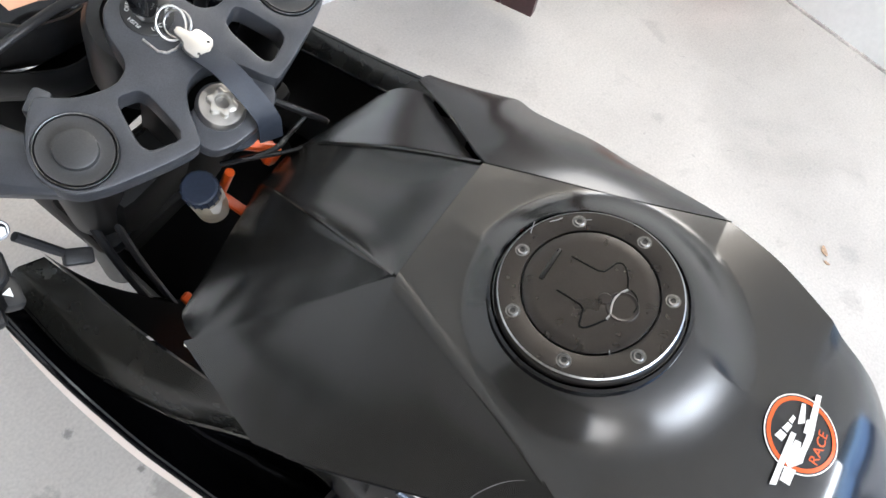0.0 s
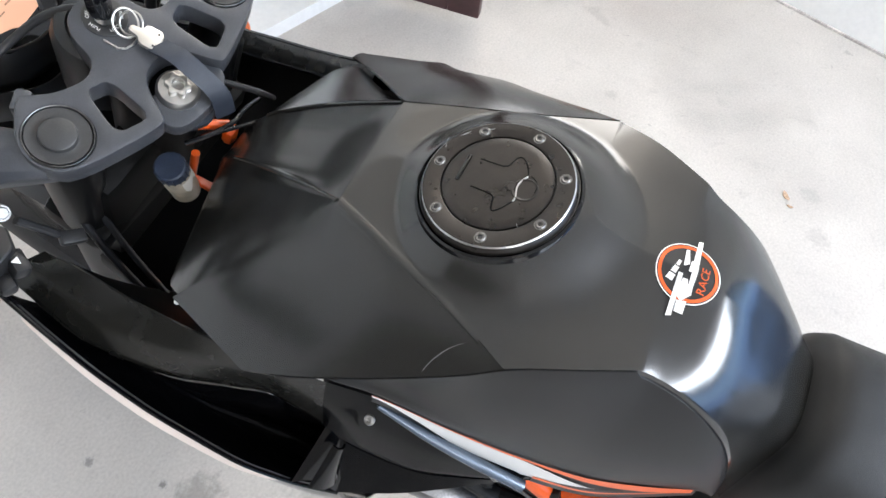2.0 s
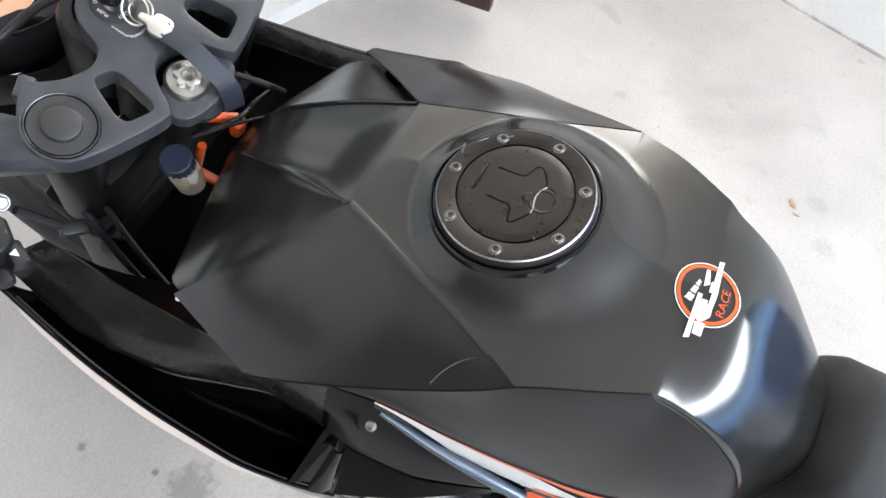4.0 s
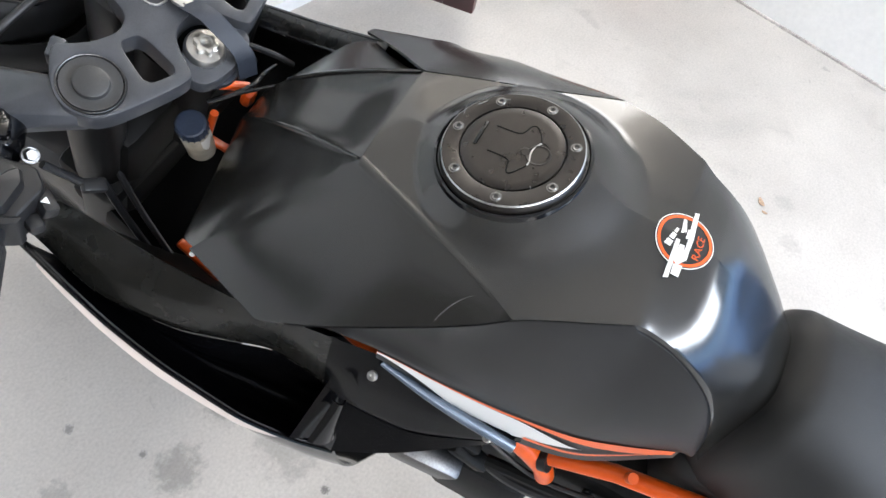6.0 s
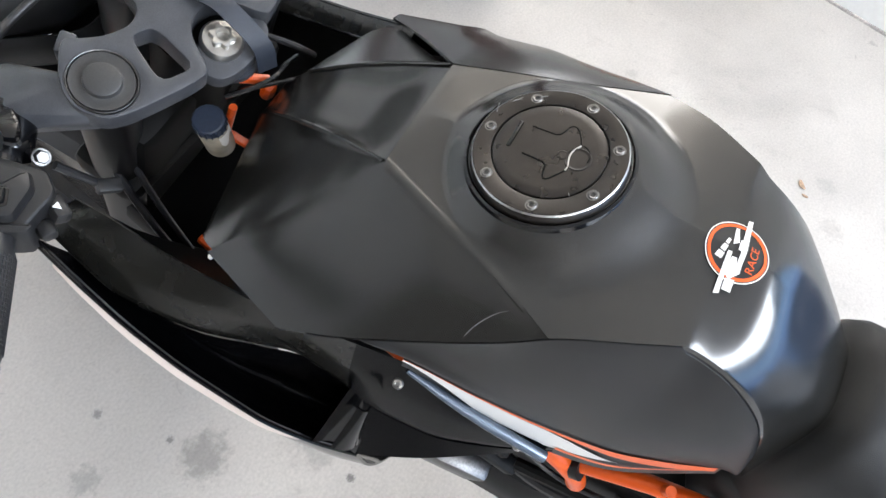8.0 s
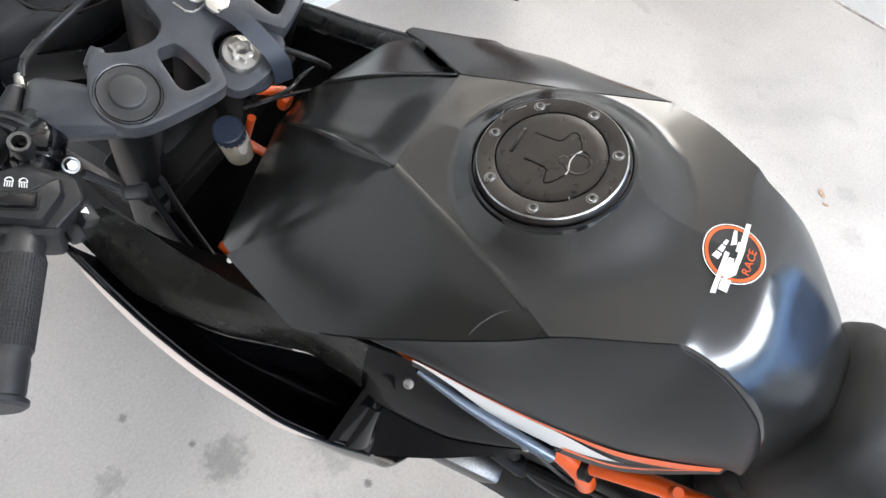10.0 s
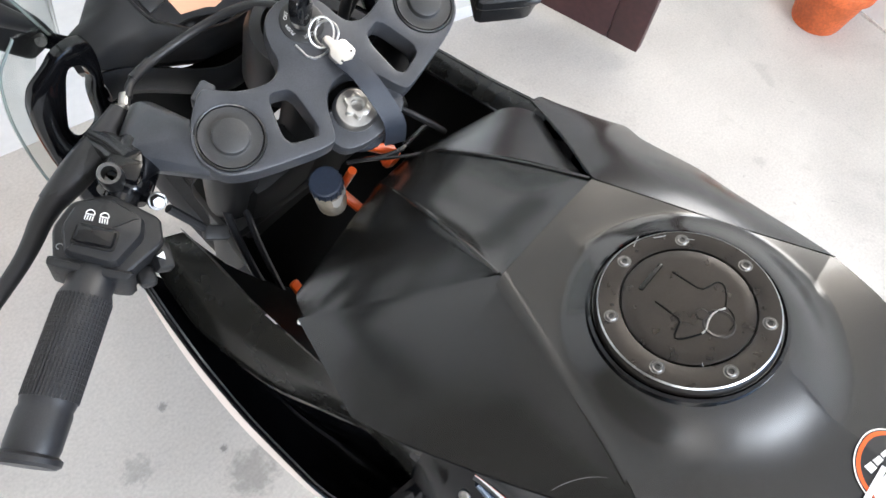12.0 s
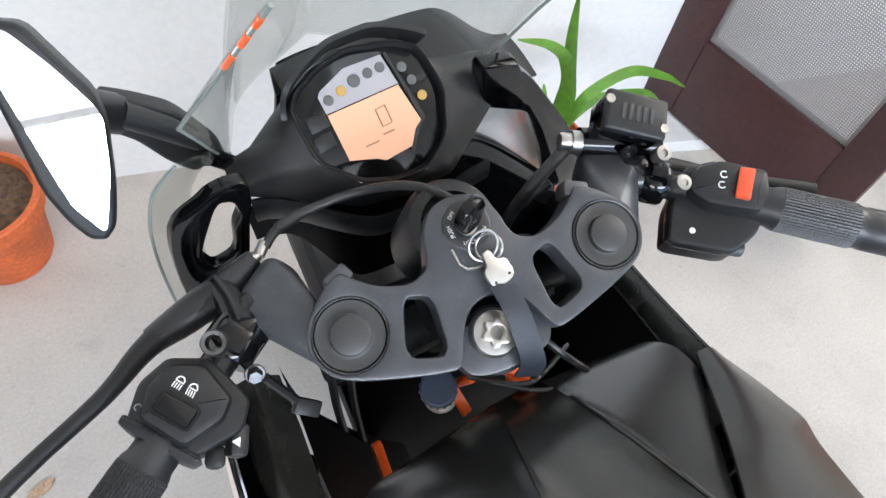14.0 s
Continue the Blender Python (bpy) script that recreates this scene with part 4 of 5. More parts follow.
    part("fork_ring", lathe([(0.0226, 0.0006), (0.0231, 0.0010), (0.0235, 0.0006), (0.0238, -0.01)], 48, m), BOLT, bike, "thin bright ring round the fork top")
    part("fork_cap", lathe([(0.0, 0.0050), (0.0112, 0.0050), (0.0124, 0.0042), (0.0130, 0.0), (0.0150, -0.0008), (0.0215, 0.0006), (0.0222, -0.006)], 48, m), FORKCAP, bike, "black fork top cap")
    part("fork_leg", tube([m @ Vector((0, 0, -0.004)), m @ Vector((0, 0, -0.30)), m @ Vector((0, 0, -0.62))], [0.0232, 0.0232, 0.024], 32), FORKLEG, bike, "black upside-down fork leg")
    part("clamp_ear", block((0.018, 0.012, 0.02), STEER @ pose(s * 0.085, 0.036, -0.012, 0, 0, s * -25), 0.003), CLAMP, clamp)
part("lower_clamp", block((0.232, 0.07, 0.035), STEER @ pose(0, 0.0, -0.20), 0.012), DARKMETAL, bike, "black lower fork clamp")
# clip-on boss, bar and grip, the same on both sides in clamp axes
BAR0, BAR1 = Vector((-0.122, 0.053, -0.046)), Vector((-0.302, -0.0855, 0.0125))
AX = (BAR1 - BAR0).normalized()


def bar(d):
    return BAR0 + AX * d


def flip(side, v):
    return STEER @ Vector((v[0] if side < 0 else -v[0], v[1], v[2]))


def bar_pose(side, d, turn=0.0):
    """Axes at d metres along the bar: z along it outwards, x up from the clamp."""
    a, b = flip(side, bar(d)), flip(side, bar(d + 0.1))
    z = (b - a).normalized()
    x = (STEER.to_3x3() @ Vector((0, 0, 1)))
    x = (x - z * x.dot(z)).normalized()
    y = z.cross(x)
    m = Matrix((x, y, z)).transposed().to_4x4()
    m.translation = a
    return m @ pose(0, 0, 0, 0, 0, turn)


L_BAR = (BAR1 - BAR0).length
for s in (-1, 1):
    LB = L_BAR if s < 0 else L_BAR - 0.012
    cast = [flip(s, bar(d)) + bar_pose(s, d).to_3x3() @ Vector((r * math.cos(a), r * math.sin(a), 0)) for d, r in ((-0.010, 0.0128), (-0.007, 0.0150), (0.030, 0.0150), (0.033, 0.0136)) for a in [2 * math.pi * k / 28 for k in range(28)]]
    cast += [flip(s, (x, y, z)) for x, y in ((-0.100, 0.018), (-0.110, 0.017), (-0.113, -0.012), (-0.100, -0.020)) for z in (-0.0035, -0.030)]
    hull = bmesh.new()
    for p in cast:
        hull.verts.new(p)
    loose = bmesh.ops.convex_hull(hull, input=hull.verts)
    spare = {g for g in loose["geom_unused"] + loose["geom_interior"] if isinstance(g, bmesh.types.BMVert)}
    bmesh.ops.delete(hull, geom=list(spare), context="VERTS")
    part("bar_boss", hull, CLAMP, bike, "dark grey cast handlebar clamp", 48)
    part("handlebar", tube([flip(s, bar(d)) for d in (0.0, 0.03, 0.09, LB)], 0.0112, 24), BARBLACK, bike, "glossy black clip-on handlebar")
    part("bar_collar", tube([flip(s, bar(d)) for d in (0.018, 0.024, 0.038, 0.042)], [0.0140, 0.0165, 0.0165, 0.0145], 24), BARBLACK, bike, "glossy black bar collar")
    g0 = 0.132
    grip = part("grip", tube([flip(s, bar(d)) for d in (g0 - 0.016, g0 - 0.012, g0, g0 + 0.004, LB - 0.030, LB - 0.027, LB - 0.024, LB - 0.004, LB)], [0.0130, 0.0145, 0.0145, 0.0160, 0.0158, 0.0150, 0.0158, 0.0158, 0.0150], 40), RUBBER, bike, "worn black ribbed rubber grip")
    ribs = [tube([flip(s, bar(g0 + 0.006)) + off, flip(s, bar(LB - 0.032)) + off], 0.0009, 5) for off in [(bar_pose(s, 0.15).to_3x3() @ Vector((0.0158 * math.cos(a), 0.0158 * math.sin(a), 0))) for a in [2 * math.pi * k / 44 for k in range(44)]]]
    tagged(part("grip_ribbing", join(*ribs), RUBBER, grip), kind="stuff")
    rings = [tube([bar_pose(s, g0 + 0.008 + 0.003 * k) @ Vector((0.0161 * math.cos(a), 0.0161 * math.sin(a), 0)) for a in [2 * math.pi * j / 24 for j in range(24)]], 0.0006, 4, closed=True) for k in range(int((LB - 0.032 - g0 - 0.008) / 0.003))]
    tagged(part("grip_texture", join(*rings), RUBBER, grip), kind="stuff")
    part("grip_flange", tube([flip(s, bar(LB - 0.001)), flip(s, bar(LB + 0.001)), flip(s, bar(LB + 0.004)), flip(s, bar(LB + 0.006))], [0.0155, 0.0185, 0.0185, 0.016], 32), RUBBER, grip)

# left switch housing
m = bar_pose(-1, 0.092)


def housing(outline, z0, z1, m, bevel=0.004):
    return plate(outline, z0, z1, (), bevel, m, 3)


def across(m, d0, d1, up, outline_up):
    """A housing whose outline lies in the plane across 'up' (x of the bar axes)."""
    return plate(outline_up, d0, d1, (), 0.004, m @ Matrix(((0, 0, 1, 0), (0, -1, 0, 0), (1, 0, 0, 0), (0, 0, 0, 1))), 3)


# plate axes here: plan x runs along the bar, plan y to the front, height away from the bar
TOP = m @ Matrix(((0, 0, 1, 0), (0, 1, 0, 0), (1, 0, 0, 0), (0, 0, 0, 1)))
probe = (TOP.to_3x3() @ Vector((0, 1, 0))).dot((STEER.to_3x3() @ Vector((0, 1, 0))))
FWD = 1 if probe > 0 else -1
sw_out = [(-0.0135, 0.0257), (0.007, 0.0305), (0.0282, 0.0232), (0.030, -0.019), (0.0, -0.036), (-0.0168, -0.0295), (-0.0259, 0.0043)]
top_out = [(-0.010, 0.021), (0.007, 0.024), (0.0245, 0.017), (0.026, -0.014), (0.002, -0.024), (-0.011, -0.021), (-0.020, 0.004)]
switch = part("switch_housing", join(plate(rounded([(x, FWD * y) for x, y in sw_out], 2, 0.10), -0.022, 0.012, (), 0.003, TOP, 3), plate(rounded([(x, FWD * y) for x, y in top_out], 2, 0.10), 0.0115, 0.0215, (), 0.006, TOP, 2)), PLASTIC, bike, "grey-black plastic switch housing with printed lamp symbols", 25)
part("housing_rim", plate(rounded([(0.0245 + 0.008 * a, FWD * b) for a, b in ((0, 0.027), (1, 0.026), (1, -0.022), (0, -0.026))], 2, 0.15), -0.020, 0.013, (), 0.002, TOP), PLASTIC, switch)
part("dip_switch", plate(rounded([(0.005, FWD * -0.0095), (0.0172, FWD * -0.0095), (0.0172, FWD * 0.0135), (0.005, FWD * 0.0135)], 2, 0.10), 0.0212, 0.0262, (), 0.0022, TOP), GLOSS, switch, "glossy black rocker switch")
part("switch_bezel", plate(rounded([(0.0035, FWD * -0.011), (0.0188, FWD * -0.011), (0.0188, FWD * 0.015), (0.0035, FWD * 0.015)], 2, 0.10), 0.0205, 0.0222, (), 0.0006, TOP), GLOSS, switch)
for k, y in enumerate((0.0095, 0.001)):
    c = [(-0.0035 + 0.0032 * math.cos(a), FWD * (y + 0.0026 * math.sin(a))) for a in [radians(90 + 15 * j) for j in range(13)]]
    part("lamp_symbol", tube([TOP @ Vector((x, q, 0.0217)) for x, q in c], 0.00045, 5, closed=True), LETTER, switch, "white lamp symbol")
    for j in range(4):
        part("lamp_ray", tube([TOP @ Vector((-0.0026, FWD * (y - 0.0022 + 0.0015 * j), 0.0217)), TOP @ Vector((0.0008, FWD * (y - 0.0022 + 0.0015 * j - 0.0006 * k), 0.0217))], 0.0004, 5), LETTER, switch)
part("flash_mark", tube([TOP @ Vector((0.019 + 0.002 * math.cos(a), FWD * (0.0215 + 0.002 * math.sin(a)), 0.0132)) for a in [radians(30 * j) for j in range(9)]], 0.0004, 5), GREY_MARK, switch)
part("turn_switch", block((0.020, 0.012, 0.012), TOP @ pose(0.006, FWD * -0.036, -0.002, FWD * 20, 0, FWD * -30), 0.003), PLASTIC, switch, "black turn signal slider")
part("turn_mark", plate([(0.004, 0.0), (0.009, 0.003), (0.009, -0.003)], 0.0, 0.0006, (), 0, TOP @ pose(0.0, FWD * -0.0365, 0.0048, FWD * 20)), LETTER, switch, "white arrow mark")
part("horn_button", block((0.014, 0.012, 0.012), TOP @ pose(0.020, FWD * -0.030, -0.008, 0, 0, FWD * -30), 0.004), PLASTIC, switch, "black horn button")

# clutch perch, lever, cable
perch = part("clutch_perch", join(tube([flip(-1, bar(d)) for d in (0.030, 0.033, 0.058, 0.061)], [0.0165, 0.0180, 0.0180, 0.0165], 28), block((0.020, 0.022, 0.018), bar_pose(-1, 0.050) @ pose(0.012, 0, 0), 0.004)), GLOSS, bike, "glossy black clutch lever perch")
part("mirror_socket", lathe([(0.0, -0.012), (0.0048, -0.010), (0.0050, 0.0035), (0.0072, 0.0040), (0.0080, 0.002), (0.0082, -0.016)], 24, STEER @ Matrix.Translation((-0.1665, 0.0255, -0.004))), BOLT, perch, "bright threaded mirror socket")
part("perch_bolt", join(lathe([(0.0, 0.006), (0.0042, 0.006), (0.0050, 0.005), (0.0050, 0.0)], 6, STEER @ Matrix.Translation((-0.1535, 0.0005, -0.030)) @ pose(0, 0, 0, 30, 0, 0)), lathe([(0.0, 0.0012), (0.0062, 0.0010), (0.0068, 0.0)], 20, STEER @ Matrix.Translation((-0.1535, 0.0005, -0.031)) @ pose(0, 0, 0, 30, 0, 0))), BOLT, perch, "bright zinc hexagon bolt")
part("perch_arm", tube([S(-0.150, 0.028, -0.026), S(-0.152, 0.048, -0.040), S(-0.158, 0.066, -0.050)], [0.012, 0.011, 0.009], 14), BARBLACK, perch)
lever = [S(-0.150, 0.056, -0.046), S(-0.190, 0.050, -0.050), S(-0.214, 0.042, -0.048), S(-0.238, 0.024, -0.042), S(-0.262, 0.012, -0.036), S(-0.29, -0.002, -0.024), S(-0.33, -0.026, -0.008)]
part("clutch_lever", tube(lever, [0.010, 0.010, 0.0078, 0.0060, 0.0055, 0.0052, 0.0062], 12, smoothing=2), PLASTIC, bike, "black clutch lever")
part("lever_boot", tube([S(-0.208, 0.045, -0.050), S(-0.180, 0.053, -0.050), S(-0.152, 0.062, -0.050), S(-0.130, 0.074, -0.050)], [0.009, 0.0125, 0.0115, 0.0065], 14, smoothing=2), RUBBER, bike, "matte black rubber lever boot")
part("cable_ferrule", join(tube([(-0.1250, 0.3890, 0.9490), (-0.1180, 0.3965, 0.9500)], 0.0042, 12), tube([S(-0.132, 0.0735, -0.0495), (-0.1250, 0.3890, 0.9490)], [0.0055, 0.0036], 10)), STEEL, bike, "silver cable ferrule")
part("clutch_cable", tube([(-0.1185, 0.393, 0.9500), (-0.108, 0.402, 0.9515), (-0.085, 0.4085, 0.9500), (-0.045, 0.406, 0.9525), (-0.014, 0.380, 0.9740), (0.004, 0.352, 0.9800), (0.022, 0.335, 0.955), (0.030, 0.33, 0.90)], 0.0034, 12, smoothing=3), RUBBER, bike, "black clutch cable")
part("cable_sleeve", tube([(-0.106, 0.4025, 0.9515), (-0.086, 0.4080, 0.9503)], 0.0042, 12), RUBBER, bike, "short rubber sleeve on the clutch cable")
part("side_tab", join(tube([S(-0.150, -0.004, -0.050), S(-0.138, -0.026, -0.075)], 0.0035, 8), block((0.020, 0.012, 0.008), STEER @ pose(-0.133, -0.034, -0.080, 0, 25, -35), 0.002)), PLASTIC, bike, "black plastic adjuster tab")

# right controls
mr = bar_pose(1, 0.100)
TR = mr @ Matrix(((0, 0, 1, 0), (0, 1, 0, 0), (1, 0, 0, 0), (0, 0, 0, 1)))
FR = 1 if (TR.to_3x3() @ Vector((0, 1, 0))).dot(STEER.to_3x3() @ Vector((0, 1, 0))) > 0 else -1
rs_out = [(-0.031, 0.0156), (-0.0113, 0.0262), (0.0265, 0.0262), (0.0326, 0.005), (0.0274, -0.0223), (0.014, -0.0407), (-0.0334, -0.044), (-0.0367, -0.0158)]
rt_out = [(-0.026, 0.012), (-0.010, 0.021), (0.022, 0.021), (0.027, 0.004), (0.022, -0.012), (-0.014, -0.015), (-0.029, -0.008)]
rswitch = part("switch_housing", join(plate(rounded([(x, FR * y) for x, y in rs_out], 2, 0.10), -0.030, 0.004, (), 0.004, TR, 3), plate(rounded([(x, FR * y) for x, y in rt_out], 2, 0.10), 0.0035, 0.0195, (), 0.005, TR, 2)), PLASTIC, bike, "black plastic switch housing with red stop switch", 25)
part("housing_seam", tube([TR @ Vector((x, FR * y, -0.008)) for x, y in rounded([(x * 1.0, y * 1.0) for x, y in rs_out], 2, 0.10)], 0.0007, 5, closed=True), GLOSS, rswitch)
part("stop_switch", block((0.0105, 0.023, 0.007), TR @ pose(0.0075, FR * 0.005, 0.0205, 0, -14, 0), 0.0015), RED, rswitch, "red-orange engine stop switch")
for y in (0.009, 0.001):
    c = [(-0.0075 + 0.0024 * math.cos(a), FR * (y + 0.0024 * math.sin(a))) for a in [radians(60 + 25 * j) for j in range(12)]]
    part("stop_symbol", tube([TR @ Vector((x, q, 0.0197)) for x, q in c], 0.00055, 5), LETTER, rswitch, "white round arrow symbol")
part("start_button", block((0.024, 0.012, 0.016), TR @ pose(0.010, FR * -0.034, -0.006, FR * 25), 0.004), PLASTIC, rswitch, "black starter button block")
part("start_symbol", lathe([(0.0, 0.0006), (0.0021, 0.0004), (0.0023, 0.0)], 16, TR @ pose(-0.018, FR * -0.032, 0.0042)), LETTER, rswitch, "white starter symbol")
mc = STEER @ pose(0.145, 0.063, -0.018, 0, 0, -8)
reservoir = part("brake_reservoir", join(block((0.046, 0.030, 0.030), mc @ pose(0.004, 0.008, -0.006, 0, 0, -24), 0.005), tube([mc @ Vector((-0.030, 0.004, -0.016)), mc @ Vector((0.030, -0.010, -0.016))], 0.011, 18)), GLOSS, bike, "black front brake fluid reservoir")
part("reservoir_lid", block((0.047, 0.031, 0.008), mc @ pose(0.004, 0.008, 0.0115, 0, 0, -24), 0.0034, 3), PLASTIC, reservoir, "black reservoir lid with two screws")
for x, y in ((-0.0125, 0.0225), (0.0205, -0.0065)):
    part("lid_screw", lathe([(0.0, 0.0006), (0.0012, 0.0010), (0.0032, 0.0010), (0.0036, 0.0)], 16, mc @ pose(x, y, 0.0155)), STEEL, reservoir, "bright lid screw")
for k in range(5):
    part("lid_mark", block((0.0030, 0.012, 0.0006), mc @ pose(-0.0055 + 0.0048 * k, 0.0122 - 0.0021 * k, 0.0157, 0, 0, -24), 0.0002), FORKCAP, reservoir)
part("sight_glass", lathe([(0.0, 0.0005), (0.004, 0.0005), (0.0045, 0.002), (0.0065, 0.002), (0.007, 0.0)], 24, align(mc @ Vector((0.0, -0.0125, -0.004)), mc @ Vector((-0.003, -0.06, 0.012)))), BARBLACK, reservoir, "round sight glass")
part("banjo_bolt", lathe([(0.0, 0.012), (0.0055, 0.012), (0.0065, 0.010), (0.0065, 0.004), (0.0088, 0.004), (0.0088, -0.004)], 12, align(mc @ Vector((-0.034, 0.004, -0.014)), mc @ Vector((-0.09, 0.018, -0.010)))), STEEL, reservoir, "bright banjo bolt")
part("brake_hose", tube([mc @ Vector((-0.036, 0.004, -0.020)), S(0.074, 0.055, -0.04), S(0.058, 0.044, -0.06), S(0.05, 0.03, -0.10), S(0.05, 0.04, -0.2)], 0.0048, 12, smoothing=3), RUBBER, bike, "black brake hose")
part("brake_hose", tube([S(0.09, 0.052, -0.05), S(0.066, 0.046, -0.066), S(0.052, 0.036, -0.09), S(0.046, 0.03, -0.2)], 0.0030, 10, smoothing=3), RUBBER, bike, "thin black cable")
part("reservoir_clamp", join(tube([flip(1, bar(d)) for d in (0.040, 0.043, 0.054, 0.057)], [0.0155, 0.0175, 0.0175, 0.0155], 24), block((0.034, 0.012, 0.012), bar_pose(1, 0.048) @ pose(0.008, 0, 0), 0.003)), GLOSS, bike, "glossy black reservoir clamp")
for q in ((0.161, 0.0135, -0.0045), (0.158, 0.038, -0.008)):
    part("clamp_bolt", lathe([(0.0, 0.002), (0.0025, 0.002), (0.003, 0.004), (0.0055, 0.0038), (0.0060, 0.002), (0.0060, -0.006)], 16, STEER @ Matrix.Translation(q)), STEEL, bike, "bright clamp bolt")
part("brake_lever", tube([S(0.150, 0.050, -0.062), S(0.190, 0.036, -0.064), S(0.23, 0.006, -0.054), S(0.266, -0.016, -0.040), S(0.284, -0.028, -0.034)], [0.010, 0.009, 0.007, 0.0062, 0.0062], 12, smoothing=2), PLASTIC, bike, "black front brake lever")

# ignition lock
lock = STEER @ Matrix.Translation((0.003, 0.0385, 0.0))
ignition = part("ignition_switch", lathe([(0.0075, -0.001), (0.0078, 0.0016), (0.0150, 0.0016), (0.0162, 0.0008), (0.0162, -0.004)], 40, lock), BLACK_FILM, bike, "black ignition lock ring with white lettering")
part("lock_barrel", lathe([(0.0, 0.0006), (0.0070, 0.0006), (0.0078, -0.0005)], 30, lock), CAP_EDGE, ignition, "bare metal lock barrel")


def word(text, size, m, material, parent, name="lettering"):
    c = bpy.data.curves.new(name, "FONT")
    c.body, c.size, c.extrude, c.align_x, c.align_y = text, size, 0.0001, "CENTER", "CENTER"
    tmp = bpy.data.objects.new("tmp_text", c)
    scene.collection.objects.link(tmp)
    me = bpy.data.meshes.new_from_object(tmp.evaluated_get(bpy.context.evaluated_depsgraph_get()))
    bpy.data.objects.remove(tmp)
    me.transform(m)
    me.materials.clear()
    me.materials.append(material)
    ob = new(name, me)
    ob.parent = parent
    return ob


for text, a in (("LOCK", -100), ("IGN", -40), ("OFF", 130), ("PUSH", 185)):
    word(text, 0.0036, lock @ pose(0.0117 * math.cos(radians(a)), 0.0117 * math.sin(radians(a)), 0.0019, 0, 0, a + 90 if a < 0 else a - 90), LETTER, ignition)
part("lock_plate", tube([S(-0.0124, 0.027, 0.0006), S(-0.0105, 0.0125, 0.0006), S(0.002, 0.0095, 0.0006), S(0.013, 0.015, 0.0006)], 0.0010, 6, smoothing=1), CAP_EDGE, ignition)

# coolant bottle by the fork
BOT = Matrix.Translation((-0.050, 0.268, 0.888)) @ pose(0, 0, 0, 10, -8, 0)
bottle = part("brake_fluid_bottle", lathe([(0.0, -0.062), (0.0105, -0.060), (0.0132, -0.054), (0.0136, -0.014), (0.0126, -0.008)], 28, BOT), BOTTLE, bike, "small yellowed reservoir bottle with blue cap")
bottle_cap = part("cap", lathe([(0.0, 0.0018), (0.0118, 0.0018), (0.0132, 0.0007), (0.0136, -0.009), (0.0128, -0.011)], 36, BOT), BLUECAP, bottle, "dark blue screw cap")
for k in range(18):
    a = 2 * math.pi * k / 18
    part("cap_knurl", tube([BOT @ Vector((0.0135 * math.cos(a), 0.0135 * math.sin(a), -0.0005)), BOT @ Vector((0.0138 * math.cos(a), 0.0138 * math.sin(a), -0.0095))], 0.0008, 5), BLUECAP, bottle_cap)
part("torn_label", sheet(12, 4, lambda u, v: BOT @ Vector((0.0138 * math.cos(radians(-120 + 95 * u)), 0.0138 * math.sin(radians(-120 + 95 * u)), -0.013 - (0.014 + 0.006 * math.sin(9 * u)) * v))), WHITE_FILM, bottle, "torn white label")
part("wiring", join(tube([(-0.03, 0.262, 0.90), (0.0, 0.235, 0.905), (0.02, 0.24, 0.90), (0.06, 0.26, 0.86)], 0.0022, 8, smoothing=2), tube([(0.02, 0.255, 0.93), (0.034, 0.236, 0.915), (0.05, 0.23, 0.89)], 0.0028, 8, smoothing=2), tube([(-0.02, 0.25, 0.905), (0.01, 0.228, 0.90), (0.03, 0.23, 0.88)], 0.0018, 8, smoothing=2)), BARBLACK, bike, "black wires and cables")
part("wiring", join(tube([(-0.1, 0.36, 0.86), (-0.115, 0.34, 0.78), (-0.12, 0.32, 0.66)], 0.004, 8, smoothing=2), tube([(-0.085, 0.35, 0.86), (-0.10, 0.335, 0.78), (-0.105, 0.32, 0.66)], 0.0035, 8, smoothing=2)), RUBBER, bike, "black hanging cables")

# dashboard, in its own tilted axes
DASH = Matrix.Translation((0.003, 0.478, 0.950)) @ pose(0, 0, 0, 40, 0, 0)
rim = [(-0.0649, 0.017), (-0.0548, 0.0303), (-0.0315, 0.0422), (-0.0058, 0.0482), (0.0343, 0.0405), (0.0528, 0.0309), (0.0612, -0.0055), (0.0484, -0.044), (0.0225, -0.0633), (-0.0076, -0.0622), (-0.0335, -0.0533), (-0.0604, -0.0263)]
dash = part("dashboard", plate(rounded([(x * 0.97, y * 0.97) for x, y in rim], 2, 0.15), -0.035, -0.002, (), 0.002, DASH), GLOSS, bike, "black digital instrument cluster with lit orange display")
part("cluster_rim", sheet(len(rim) * 4, 6, lambda u, v: DASH @ (lambda p: Vector((p[0] * (0.93 + 0.07 * v), p[1] * (0.93 + 0.07 * v), -0.002 + 0.0075 * math.sin(math.pi * 0.72 * v))))((rounded(rim, 2, 0.15) + rounded(rim, 2, 0.15)[:1])[int(round(u * len(rim) * 4))])), PLASTIC, dash, "raised matte black bezel", 50)
HOOD = [(0.0, -0.0665, 0.010), (0.12, -0.0630, 0.0225), (0.30, -0.0420, 0.0390), (0.48, -0.0150, 0.0490), (0.66, 0.0100, 0.0500), (0.84, 0.0360, 0.0420), (1.0, 0.0535, 0.0320)]


def hood(u, v):
    """Raised brow over the upper half of the dial."""
    x, y = spline(HOOD, u)
    h = 0.016 * step(0.0, 0.22, u) + 0.004
    return DASH @ Vector((x * (1 + 0.02 * v), y * (1 + 0.05 * v) + 0.001, -0.006 + (h + 0.006) * v))


part("cluster_visor", sheet(40, 5, hood, 0.0042), PLASTIC, dash, "black visor hood over the dial")
